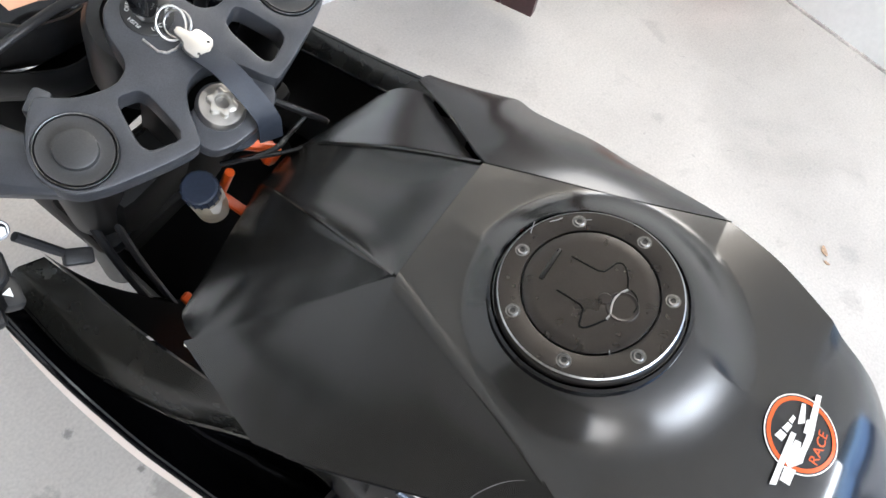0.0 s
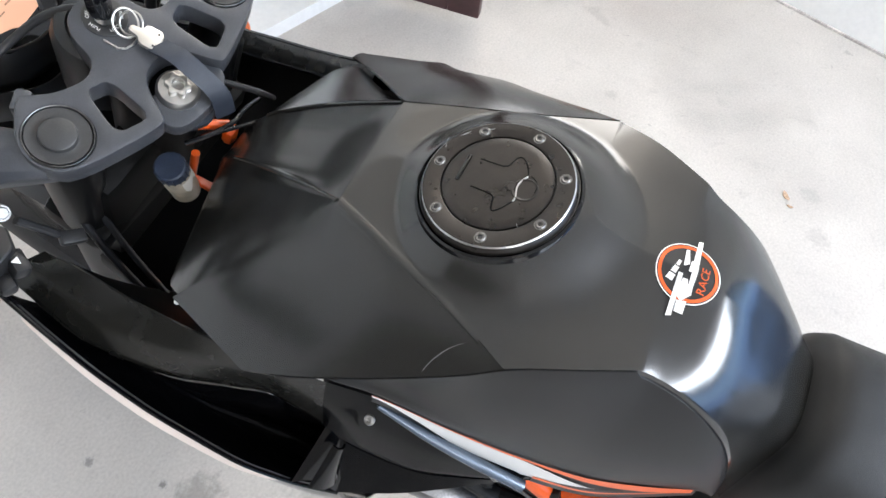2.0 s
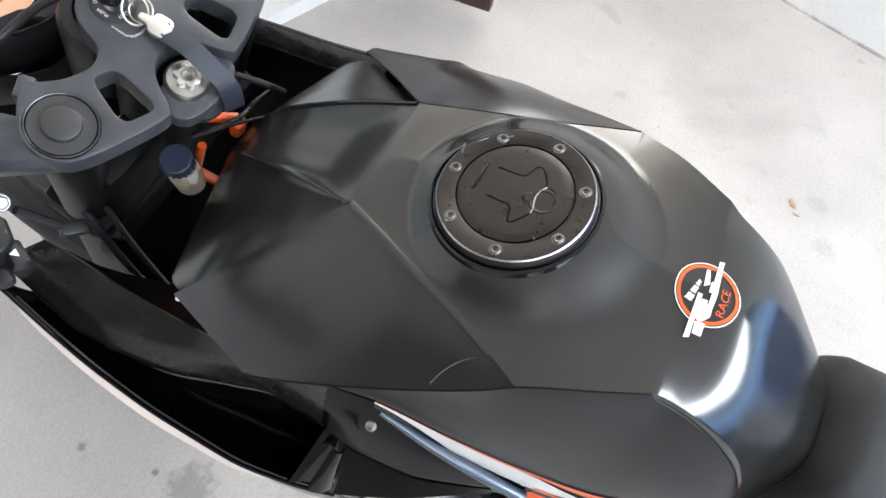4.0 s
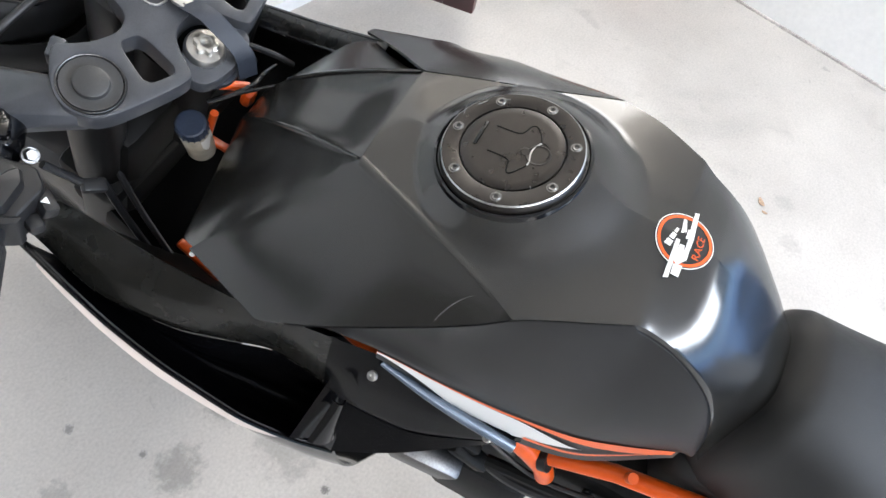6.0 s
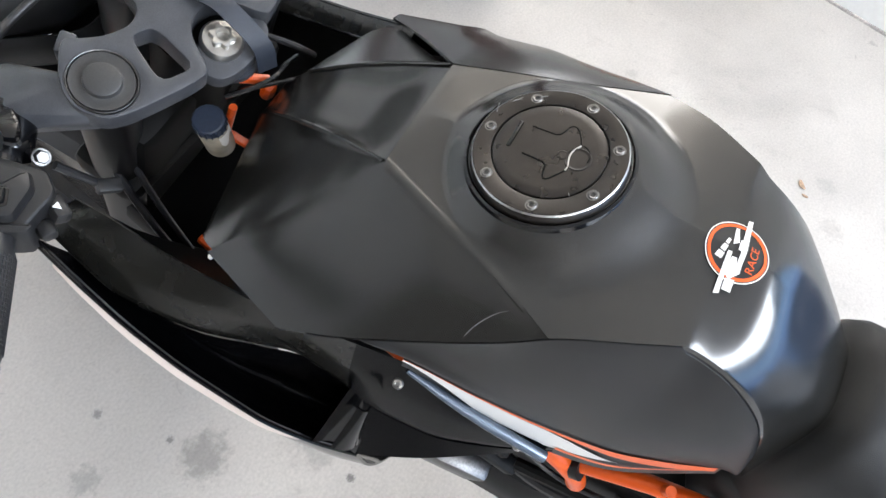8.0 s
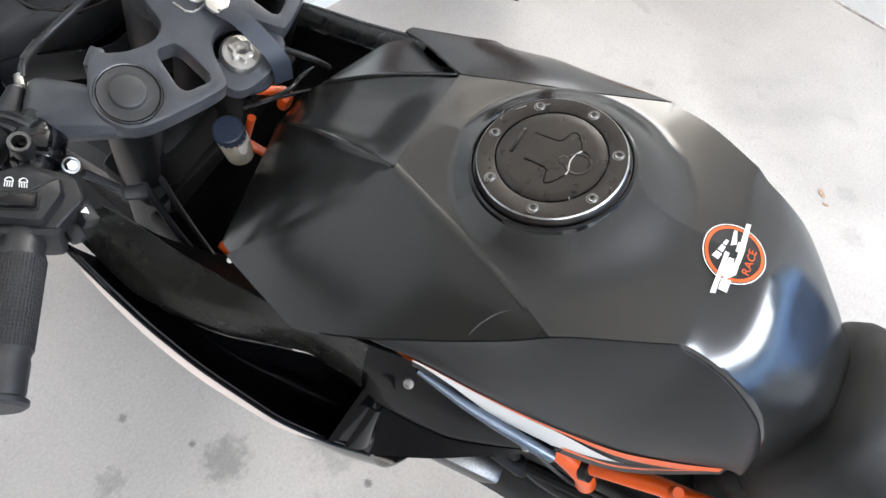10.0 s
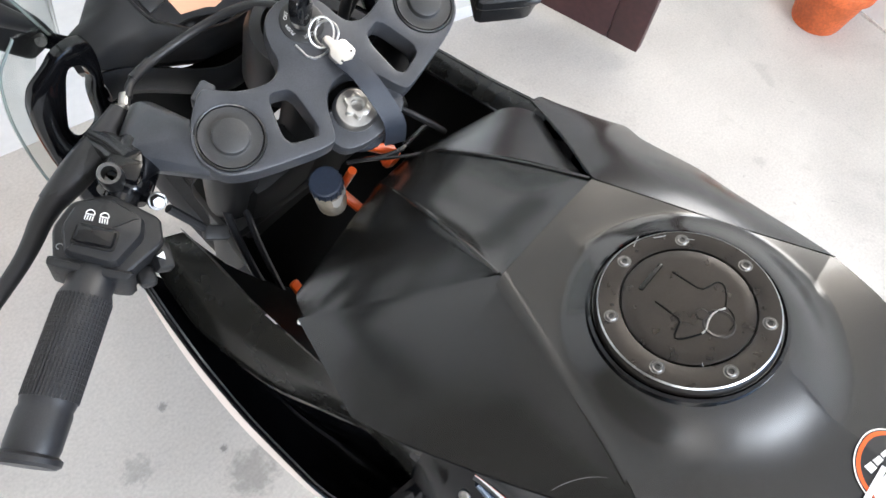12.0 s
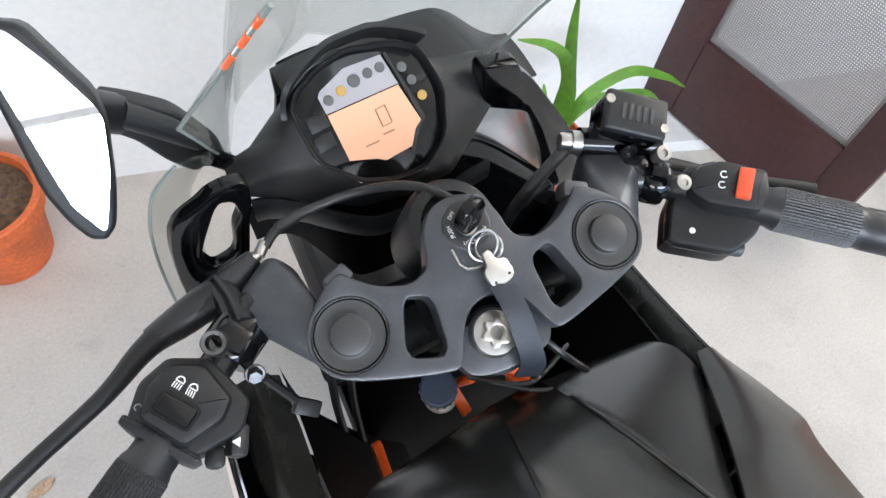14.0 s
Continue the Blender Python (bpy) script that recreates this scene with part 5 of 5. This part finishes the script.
lcd = [(-0.037, 0.0045), (0.025, 0.008), (0.033, -0.024), (0.026, -0.029), (0.018, -0.041), (-0.006, -0.044), (-0.013, -0.040), (-0.034, -0.034)]
part("display", plate(lcd, -0.002, -0.0005, (), 0, DASH), LCD, dash, "lit orange liquid crystal display", 0)
part("indicator_strip", plate([(-0.039, 0.0195), (-0.036, 0.0235), (-0.012, 0.034), (0.020, 0.0345), (0.0255, 0.009), (-0.0375, 0.0055)], -0.002, -0.0006, (), 0, DASH), LCD_TOP, dash, "pale grey strip of round indicator lamps", 0)
part("display_frame", plate([(0.034, -0.024), (0.027, 0.012), (0.022, 0.035), (0.0245, 0.035), (0.030, 0.012), (0.037, -0.023), (0.029, -0.030), (0.0185, -0.045), (0.016, -0.044), (0.0255, -0.030)], -0.002, 0.0004, (), 0, DASH), BLACK_FILM, dash)
for k, (x, y) in enumerate(((-0.032, 0.015), (-0.020, 0.0185), (-0.0075, 0.0225), (0.005, 0.0245), (0.016, 0.0255), (0.033, 0.020), (0.037, 0.008), (0.041, -0.006))):
    lit = k in (1, 7)
    part("indicator_lamp", lathe([(0.0, 0.0004), (0.0038 if k != 2 else 0.005, 0.0003), (0.0042 if k != 2 else 0.0053, -0.0006)], 20, DASH @ Matrix.Translation((x, y, 0))), LAMP_ON if lit else LAMP_OFF, dash, "lit amber warning lamp" if lit else "unlit round warning lamp")
zero = [(0.0000, -0.004), (0.0085, -0.003), (0.0095, -0.0175), (0.0010, -0.0185)]
part("digit", tube([DASH @ Vector((x, y, 0.0)) for x, y in zero], 0.0006, 6, closed=True), LCD_INK, dash, "dark digit zero", 0)
part("display_mark", block((0.010, 0.0012, 0.0004), DASH @ pose(0.004, -0.024, 0.0, 0, 0, 3), 0), LCD_INK, dash)
part("display_mark", block((0.012, 0.0010, 0.0004), DASH @ pose(-0.012, -0.028, 0.0, 0, 0, 3), 0), LCD_INK, dash)
for y in (0.002, -0.014):
    part("cluster_button", block((0.016, 0.0130, 0.003), DASH @ pose(-0.047, y, 0.0, 0, 0, 6), 0.001), PLASTIC, dash)


# cockpit surround
OUTER = [(0.0, 0.050), (0.045, 0.036), (0.062, 0.0225), (0.112, 0.012), (0.1156, -0.0154), (0.1037, -0.0342), (0.0482, -0.0753), (0.0, -0.0780), (-0.0358, -0.0723), (-0.127, -0.0253), (-0.1233, -0.001), (-0.1009, 0.0034), (-0.0618, 0.0295), (-0.040, 0.044)]


def polar(outline_, a):
    """Reach of a closed outline from (0, -0.012) at angle a."""
    d = Vector((math.cos(a), math.sin(a)))
    best = 0.05
    for p, q in zip(outline_, outline_[1:] + outline_[:1]):
        p, q = Vector((p[0], p[1] + 0.012)), Vector((q[0], q[1] + 0.012))
        e = q - p
        den = d.x * e.y - d.y * e.x
        if abs(den) > 1e-9:
            r, k = (p.x * e.y - p.y * e.x) / den, (p.x * d.y - p.y * d.x) / den
            if r > 0 and 0 <= k <= 1:
                best = r
    return best


def cockpit(u, v):
    """Dull black panel round the dial, dropping away to the sides and towards the rider."""
    a = 2 * math.pi * u
    r0, r1 = polar(rim, a) * 0.99, polar(OUTER, a)
    r1 = max(r1, r0 + 0.002)
    k = min(v / 0.8, 1.0)
    r = r0 + (r1 - r0) * k
    z = 0.002 - 0.022 * k + 0.003 * math.sin(math.pi * k)
    if v > 0.8:
        q = (v - 0.8) / 0.2
        r, z = r1 * (1 - 0.05 * q), z - 0.042 * q
    return DASH @ Vector((r * math.cos(a), r * math.sin(a) - 0.012, z))


panel = part("cockpit_panel", sheet(120, 15, cockpit), PLASTIC, bike, "matte black plastic panel round the dial", 40)


def tray(u, v):
    """Rolled lower lip of the cockpit, curling under towards the steering head."""
    a = radians(15 + 150 * v)
    x = -0.116 + 0.20 * u
    c = Vector((x, -0.030 - 0.052 * step(0.0, 0.5, u) + 0.010 * step(0.65, 1.0, u), -0.040))
    return DASH @ (c + Vector((0, -0.016 * math.sin(a) - 0.010 * v, 0.020 * math.cos(a) - 0.016 * v)))


part("cockpit_tray", sheet(40, 20, tray, 0.003), PLASTIC, bike, "black rolled lip below the dial", 60)
part("cockpit_underside", sheet(20, 8, lambda u, v: DASH @ Vector((-0.122 + 0.202 * u, -0.040 - 0.030 * step(0.0, 0.5, u) - (0.030 + 0.050 * step(0.15, 0.40, u)) * v, -0.062 - (0.045 + 0.035 * step(0.15, 0.40, u)) * v)), 0.003), LINER, bike, "dull black underside of the cockpit", 60)
part("headstock_cover", lathe([(0.034, -0.10), (0.034, -0.03), (0.030, -0.02), (0.022, -0.016)], 32, STEER @ Matrix.Translation((0, 0.045, 0))), PLASTIC, bike, "black lock housing below the clamp")
part("nose_fairing", sheet(40, 30, lambda u, v: (0.20 * math.sin(radians(-16 + 84 * u)) * (0.70 + 0.30 * v), 0.50 + 0.26 * math.cos(radians(-16 + 84 * u)) * (0.45 + 0.55 * v), 0.90 - 0.30 * v), 0.003), GLOSS, bike, "glossy black nose fairing", 60)


# wind screen
SCREEN_BASE = [(0.0, 0.138, 0.445, 1.028), (0.2, 0.111, 0.518, 0.912), (0.5, 0.085, 0.585, 0.897), (1.0, 0.0, 0.630, 0.905)]
SCREEN_TOP = [(0.0, 0.085, 0.340, 1.175), (0.2, 0.080, 0.360, 1.185), (0.5, 0.055, 0.390, 1.200), (1.0, 0.0, 0.410, 1.210)]


def screen_point(u, v, side=-1):
    """From its free outer edge (u 0) in to the middle (u 1), and from base to top."""
    p, q = Vector(spline(SCREEN_BASE, u)), Vector(spline(SCREEN_TOP, u))
    o = p.lerp(q, v) + Vector((0.35 * (1 - u), 0.6, 0.5)) * 0.022 * math.sin(math.pi * v) * step(0.0, 0.5, u)
    return Vector((side * o.x, o.y, o.z))


scr = part("windscreen", sheet(60, 16, lambda u, v: screen_point(1 - abs(2 * u - 1), v, -1 if u < 0.5 else 1), 0.0025), SMOKE, bike, "smoked clear plastic windscreen", 60)
for s in (-1, 1):
    part("screen_edge", tube([screen_point(0, k / 10, s) for k in range(11)], 0.0013, 8), EDGE, scr)
    part("screen_edge", tube([screen_point(0.2 * k / 6, 0, s) for k in range(7)], 0.0013, 8), EDGE, scr)
for k, tab in ((0.62, 0.09), (0.77, 0.07), (0.89, 0.05)):
    part("reflector_strip", tube([screen_point(0.0, k + tab * j / 5) for j in range(6)], 0.0017, 12), ORANGE_FILM, scr, "orange reflective tab")
part("nose_cover", sheet(30, 10, lambda u, v: (-0.055 + 0.235 * u, 0.500 + 0.060 * min(1.0, v * 1.4) + 0.02 * max(0.0, v - 0.7), 0.940 + 0.010 * math.sin(math.pi * min(1.0, u * 1.2)) - 0.055 * step(0.62, 1.0, u) + 0.006 * math.sin(math.pi * v) - 0.10 * max(0.0, v - 0.7)), 0.003), PLASTIC, bike, "black cover under the windscreen", 60)
# clear lower deflector beside the stay, and the stay with its opening
rim_out = [(-0.150, 0.452, 0.991), (-0.171, 0.45, 0.975), (-0.180, 0.45, 0.956), (-0.187, 0.45, 0.934), (-0.195, 0.448, 0.889), (-0.199, 0.44, 0.845)]
rim_in = [(-0.126, 0.462, 0.978), (-0.138, 0.466, 0.962), (-0.150, 0.470, 0.940), (-0.156, 0.472, 0.915), (-0.160, 0.468, 0.875), (-0.168, 0.455, 0.83)]


def edge_curve(row, u):
    return spline([(k / 5, *p) for k, p in enumerate(row)], u)


part("side_deflector", sheet(20, 6, lambda u, v: mix3(edge_curve(rim_out, u), edge_curve(rim_in, u), v), 0.0025), SMOKE, scr, "clear lower screen deflector")
part("deflector_edge", tube([edge_curve(rim_out, k / 20) for k in range(21)], 0.0011, 8), EDGE, scr, "grey-green cut edge of the clear plastic")
upright = pose(0, 0.432, 0, 90, 0, 0)
stay = [(-0.112, 0.978), (-0.124, 0.982), (-0.138, 0.980), (-0.148, 0.973), (-0.164, 0.966), (-0.173, 0.954), (-0.179, 0.933), (-0.184, 0.901), (-0.187, 0.860), (-0.190, 0.825), (-0.160, 0.822), (-0.150, 0.862), (-0.130, 0.892), (-0.121, 0.930), (-0.112, 0.960)]
gap = [(-0.136, 0.967), (-0.126, 0.963), (-0.124, 0.948), (-0.132, 0.935), (-0.138, 0.903), (-0.157, 0.897), (-0.161, 0.918), (-0.153, 0.936)]
part("fairing_stay", plate(rounded(stay, 2, 0.2), -0.006, 0.004, [rounded(gap, 2, 0.18)], 0.0025, upright), GLOSS, bike, "glossy black fairing stay with an opening")
brace = [(0.092, 0.962), (0.130, 0.950), (0.136, 0.937), (0.153, 0.917), (0.210, 0.826), (0.236, 0.765), (0.240, 0.715), (0.198, 0.735), (0.177, 0.807), (0.157, 0.860), (0.146, 0.884), (0.098, 0.912)]
part("fairing_stay", plate(rounded(brace, 2, 0.12), -0.010, 0.006, (), 0.004, pose(0, 0.47, 0, 90, 0, 0)), GLOSS, bike, "broad glossy black fairing stay")

# mirror
arm = [(-0.1752, 1.0251), (-0.1561, 1.0108), (-0.1357, 0.9916), (-0.1174, 0.9487), (-0.1152, 0.9355), (-0.1271, 0.9305), (-0.1417, 0.9270), (-0.1552, 0.9466), (-0.1685, 0.9781), (-0.1801, 0.9931)]
mirror = part("mirror_arm", plate(rounded(arm, 2, 0.15), -0.010, 0.003, (), 0.0035, pose(0, 0.500, 0, 90, 0, 0), 3), PLASTIC, bike, "broad matte black mirror arm", 40)
part("arm_ridge", tube([(-0.168, 0.492, 1.012), (-0.145, 0.492, 0.985), (-0.130, 0.492, 0.962)], [0.009, 0.009, 0.006], 14), PLASTIC, mirror)
part("arm_neck", tube([(-0.172, 0.500, 1.006), (-0.186, 0.478, 1.040), (-0.196, 0.462, 1.058)], [0.014, 0.013, 0.012], 14), PLASTIC, mirror)
part("arm_foot", block((0.012, 0.010, 0.030), pose(-0.120, 0.492, 0.936, 0, -38, 0), 0.002), GLOSS, mirror, "glossy black mirror foot")
# glass and rim in the mirror's own plane
MIR = Matrix.Translation((0, 0.44, 1.05)) @ pose(0, 0, 0, 57, 0, 0)
GLASS = [(-0.2042, 0.0697), (-0.1946, 0.0635), (-0.183, 0.0411), (-0.1724, 0.0141), (-0.1724, 0.0056), (-0.1814, -0.0211), (-0.191, -0.0398), (-0.1983, -0.053), (-0.201, -0.053), (-0.2086, -0.0339), (-0.2095, -0.0168), (-0.2101, 0.0115), (-0.2107, 0.0376), (-0.2117, 0.0562)]
RIM = [(-0.2075, 0.0735), (-0.1872, 0.0659), (-0.1788, 0.0437), (-0.1703, 0.0217), (-0.1715, 0.0036), (-0.1831, -0.0317), (-0.1933, -0.0545), (-0.2019, -0.0607), (-0.2101, -0.0568), (-0.216, -0.0422), (-0.2197, -0.0216), (-0.218, 0.0078), (-0.2166, 0.0319), (-0.2204, 0.0502)]
part("mirror_shell", join(plate(rounded(RIM, 2, 0.15), -0.026, -0.0008, (), 0.004, MIR, 3), plate(rounded([(gx * 1.0 - 0.006, gy * 0.85 + 0.004) for gx, gy in RIM], 2, 0.2), -0.050, -0.026, (), 0.012, MIR, 3)), PLASTIC, mirror, "matte black mirror shell")
part("mirror_glass", plate(rounded(GLASS, 2, 0.12), -0.001, 0.0005, (), 0, MIR), MIRROR, mirror, "reflecting mirror glass", 0)
part("mirror_bolt", tube([(-0.128, 0.490, 0.948), (-0.131, 0.482, 0.952)], 0.0042, 10), BOLT, mirror)

# headlight and nose parts seen past the right bar
part("headlight_lens", sheet(14, 10, lambda u, v: (lambda p: (p[0], p[1] + 0.012 * math.sin(math.pi * u) * math.sin(math.pi * v), p[2]))(mix3(mix3((0.108, 0.50, 0.885), (0.180, 0.50, 0.850), u), mix3((0.108, 0.50, 0.812), (0.222, 0.50, 0.695), u), v)), 0.003), LENS, bike, "clear headlight lens", 60)
# the lower edge's highlight, drawn as a thin pale tube
part("lens_edge_highlight", tube([(0.110, 0.494, 0.832), (0.150, 0.492, 0.790), (0.222, 0.490, 0.700)], 0.0018, 8), EDGE, bike, "highlight on the lower lens edge, built as a pale tube")
part("nose_side", sheet(16, 8, lambda u, v: (0.070 + 0.125 * u, 0.476 - 0.008 * u - 0.03 * v, 0.858 - 0.135 * u - 0.150 * v), 0.003), GLOSS, bike, "glossy black inner nose side", 60)
part("nose_beam", tube([(0.070, 0.480, 0.862), (0.100, 0.478, 0.842), (0.145, 0.474, 0.788), (0.190, 0.468, 0.732)], [0.018, 0.019, 0.019, 0.017], 16, smoothing=1), GLOSS, bike, "glossy black nose edge", 60)

# ---- key with strap, in the lock ----
key = empty("key", "black key in its lock with steel rings and blue strap", "key", bike.matrix_world @ lock)
K = key.matrix_world.inverted() @ bike.matrix_world


def kp(x, y, z):
    return K @ S(x, y, z)


part("key_head", plate(rounded([(-0.005, 0.0), (0.005, 0.0), (0.0125, 0.012), (0.011, 0.028), (0.0, 0.035), (-0.011, 0.028), (-0.0125, 0.012)], 2), -0.0035, 0.0035, (), 0.002, K @ lock @ pose(0.002, -0.002, 0.003, 72, 0, 28)), GLOSS, key, "black plastic key head")
part("key_blade", block((0.006, 0.0016, 0.008), K @ lock @ pose(0.001, 0.001, 0.002, 0, 0, 52), 0.0003), SILVER, key)
part("split_ring", tube([kp(0.0055 + 0.0090 * math.cos(a), 0.0215 + 0.0088 * math.sin(a), 0.010 + 0.006 * math.sin(a + 0.6)) for a in [2 * math.pi * k / 36 for k in range(36)]], 0.0009, 8, closed=True), STEEL, key, "steel split ring")
part("split_ring", tube([kp(0.0090 + 0.0075 * math.cos(a), 0.0195 + 0.0085 * math.sin(a), 0.008 + 0.005 * math.cos(a)) for a in [2 * math.pi * k / 36 for k in range(36)]], 0.0008, 8, closed=True), STEEL, key, "steel split ring")
tagm = K @ STEER @ pose(0.0078, 0.004, 0.008, 6, 8, 14)
part("metal_clip", plate(rounded([(-0.003, 0.014), (0.003, 0.014), (0.004, 0.006), (0.010, 0.004), (0.010, -0.007), (0.006, -0.010), (-0.007, -0.010), (-0.009, -0.006), (-0.009, 0.003), (-0.004, 0.006)], 1, 0.2), -0.0012, 0.0018, (), 0.0008, tagm), SILVER, key, "bright silver strap clip")
for x in (-0.0055, 0.006):
    part("clip_rivet", lathe([(0.0, 0.0003), (0.0009, 0.0002), (0.001, 0.0)], 10, tagm @ pose(x, -0.006, 0.0019)), BLACK_FILM, key)


def strap(u, v):
    path = [(0.0, 0.007, -0.005, 0.009), (0.25, 0.0085, -0.022, 0.013), (0.5, 0.0095, -0.042, 0.008), (0.75, 0.011, -0.060, -0.004), (1.0, 0.010, -0.069, -0.026)]
    x, y, z = spline(path, u)
    return kp(x + (v - 0.5) * 0.0165, y - (v - 0.5) * 0.006, z + 0.0015 * math.sin(3 * u + 2 * v))


part("strap", sheet(30, 6, strap, 0.0018), STRAP, key, "dark blue leather strap", 50)

# ---- things in the porch ----
def screen_door(m):
    """An open maroon door leaf with a wire mesh panel above its bottom rail."""
    d = empty("screen_door", "open maroon wooden door with grey wire mesh panel", "door", m)
    w, t = 0.636, 0.034
    part("stile", block((0.095, t, 2.0), pose(0.0475, 0, 1.0), 0.004), DOORWOOD, d)
    part("stile", block((0.120, t, 2.0), pose(w - 0.06, 0, 1.0), 0.004), DOORWOOD, d)
    part("bottom_rail", block((w - 0.215, t - 0.002, 0.245), pose(0.095 + (w - 0.215) / 2, 0, 0.1225), 0.003), DOORWOOD, d)
    part("top_rail", block((w - 0.215, t - 0.002, 0.12), pose(0.095 + (w - 0.215) / 2, 0, 1.94), 0.003), DOORWOOD, d)
    x0, x1, z0, z1 = 0.095, w - 0.12, 0.245, 1.0
    part("mesh_bead", join(block((x1 - x0, 0.012, 0.014), pose((x0 + x1) / 2, -0.008, z0 + 0.005), 0.002), block((0.012, 0.012, 1.6), pose(x0 + 0.004, -0.008, 1.05), 0.002), block((0.012, 0.012, 1.6), pose(x1 - 0.004, -0.008, 1.05), 0.002)), WIRE, d, "grey mesh bead")
    bm = bmesh.new()

    def bar_quad(a, b, c, e):
        bm.faces.new([bm.verts.new(p) for p in (a, b, c, e)])

    s, r = 0.0060, 0.00115
    n = int((x1 - x0) / s)
    for i in range(n):
        x = x0 + s * (i + 0.5)
        bar_quad((x - r, 0.001, z0), (x + r, 0.001, z0), (x + r, 0.001, z1), (x - r, 0.001, z1))
        bar_quad((x - r, 0.004, z0), (x + r, 0.004, z0), (x + r, 0.004, z1), (x - r, 0.004, z1))
    for k in range(int((z1 - z0) / s)):
        z = z0 + s * (k + 0.5)
        bar_quad((x0, 0.0015, z - r), (x1, 0.0015, z - r), (x1, 0.0015, z + r), (x0, 0.0015, z + r))
        bar_quad((x0, 0.0035, z - r), (x1, 0.0035, z - r), (x1, 0.0035, z + r), (x0, 0.0035, z + r))
    tagged(part("wire_mesh", bm, WIRE, d, "fine grey wire mesh", 0), kind="stuff")
    return d


a0, a1 = Vector((1.15, 0.46, 0)), Vector((1.09, 0.95, 0))
ang = math.degrees(math.atan2((a1 - a0).y, (a1 - a0).x))
screen_door(pose(1.15, 0.46, 0.05, 0, 0, ang))


def pot(m, h, r, label, leaves, strands=(), group="potted plants"):
    d = empty("potted_plant", label, "potted plant", m, group)
    part("pot", lathe([(0.0, 0.0), (r * 0.66, 0.0), (r * 0.70, 0.01), (r * 0.90, h * 0.78), (r * 0.92, h * 0.80), (r, h * 0.81), (r * 1.02, h * 0.98), (r * 0.99, h), (r * 0.92, h), (r * 0.90, h * 0.88), (r * 0.86, h * 0.86)], 48), CLAY, d, "orange terracotta pot")
    part("soil", sheet(24, 8, lambda u, v: (r * 0.88 * v * math.cos(2 * math.pi * u), r * 0.88 * v * math.sin(2 * math.pi * u), h * 0.88 + 0.012 * noise.noise(Vector((9 * v * math.cos(6.3 * u), 9 * v * math.sin(6.3 * u), h))))), SOIL, d, "dry brown soil")
    for course, width in strands:
        def strand(u, v):
            p, q = Vector(spline(course, u)), Vector(spline(course, min(1.0, u + 0.02))) - Vector(spline(course, max(0.0, u - 0.02)))
            w_ = q.cross(Vector((-0.75, -0.5, 0.55))).normalized() * width * (v - 0.5) * (math.sin(math.pi * min(0.985, 0.22 + 0.765 * u)) ** 0.8)
            return p + w_ + Vector((0, 0.004 + 0.15 * abs(w_.length), 0))
        part("leaf", sheet(24, 4, strand, 0.0008), LEAF, d, "long green strap leaf", 60)
    for yaw, length, rise, width, droop in leaves:
        def leaf(u, v):
            c, s_ = math.cos(radians(yaw)), math.sin(radians(yaw))
            d_ = length * u * math.cos(radians(rise)) * (0.6 + 0.4 * u)
            z = h * 0.88 + length * u * math.sin(radians(rise)) - droop * u * u * u
            w_ = width * (math.sin(math.pi * min(0.98, 0.12 + 0.86 * u)) ** 0.7) * (v - 0.5)
            return (d_ * c - w_ * s_, d_ * s_ + w_ * c, z + 0.25 * abs(w_))
        part("leaf", sheet(18, 4, leaf, 0.0008), LEAF, d, "long green strap leaf", 60)
    return d


pot(pose(0.50, 0.855, 0), 0.30, 0.085, "green strap-leaved plant in an orange terracotta pot", [(-70, 0.16, 60, 0.026, 0.05), (110, 0.16, 76, 0.028, 0.0)], [
    ([(0.0, 0.030, 0.0, 0.26), (0.35, 0.035, 0.0, 0.38), (0.6, 0.010, 0.0, 0.48), (0.8, -0.012, 0.0, 0.575), (1.0, -0.026, 0.0, 0.66)], 0.032),
    ([(0.0, 0.020, 0.010, 0.27), (0.35, 0.030, 0.008, 0.41), (0.6, -0.002, 0.004, 0.500), (0.8, -0.060, 0.0, 0.556), (1.0, -0.136, 0.0, 0.590)], 0.030),
    ([(0.0, 0.030, -0.005, 0.26), (0.25, 0.085, -0.003, 0.385), (0.5, 0.185, 0.0, 0.412), (0.75, 0.310, 0.0, 0.360), (1.0, 0.406, 0.0, 0.295)], 0.024),
    ([(0.0, 0.030, 0.004, 0.27), (0.4, 0.130, 0.01, 0.345), (0.7, 0.28, 0.015, 0.31), (1.0, 0.41, 0.02, 0.20)], 0.022)])

pot(pose(-0.60, 1.24, 0), 0.20, 0.125, "orange terracotta pot of dry brown soil", [])
pot(pose(1.74, 0.16, 0), 0.16, 0.11, "orange terracotta pot with a few leaves", [(-30, 0.18, 40, 0.025, 0.08), (-80, 0.16, 30, 0.025, 0.08), (40, 0.2, 60, 0.025, 0.03)])


def dry_leaf(x, y, size, turn):
    o = rounded([(-0.5, 0.0), (-0.25, 0.18), (0.1, 0.22), (0.5, 0.02), (0.15, -0.18), (-0.25, -0.14)], 2)
    bm = plate([(px * size, py * size) for px, py in o], 0.0, 0.0015)
    for v in bm.verts:
        v.co.z += 0.25 * abs(v.co.x) * abs(v.co.x) / size * 2
    ob = tagged(link("dry_leaf", bm, DRYLEAF, smooth=40), "dry tan leaf lying on the cement floor", "leaf", "fallen leaves")
    ob.matrix_world = pose(x, y, 0.001, 0, 0, turn)


for x, y, s, a in ((-0.64, 0.69, 0.06, 20), (0.985, -0.50, 0.036, 35), (0.955, -0.515, 0.02, 80)):
    dry_leaf(x, y, s, a)
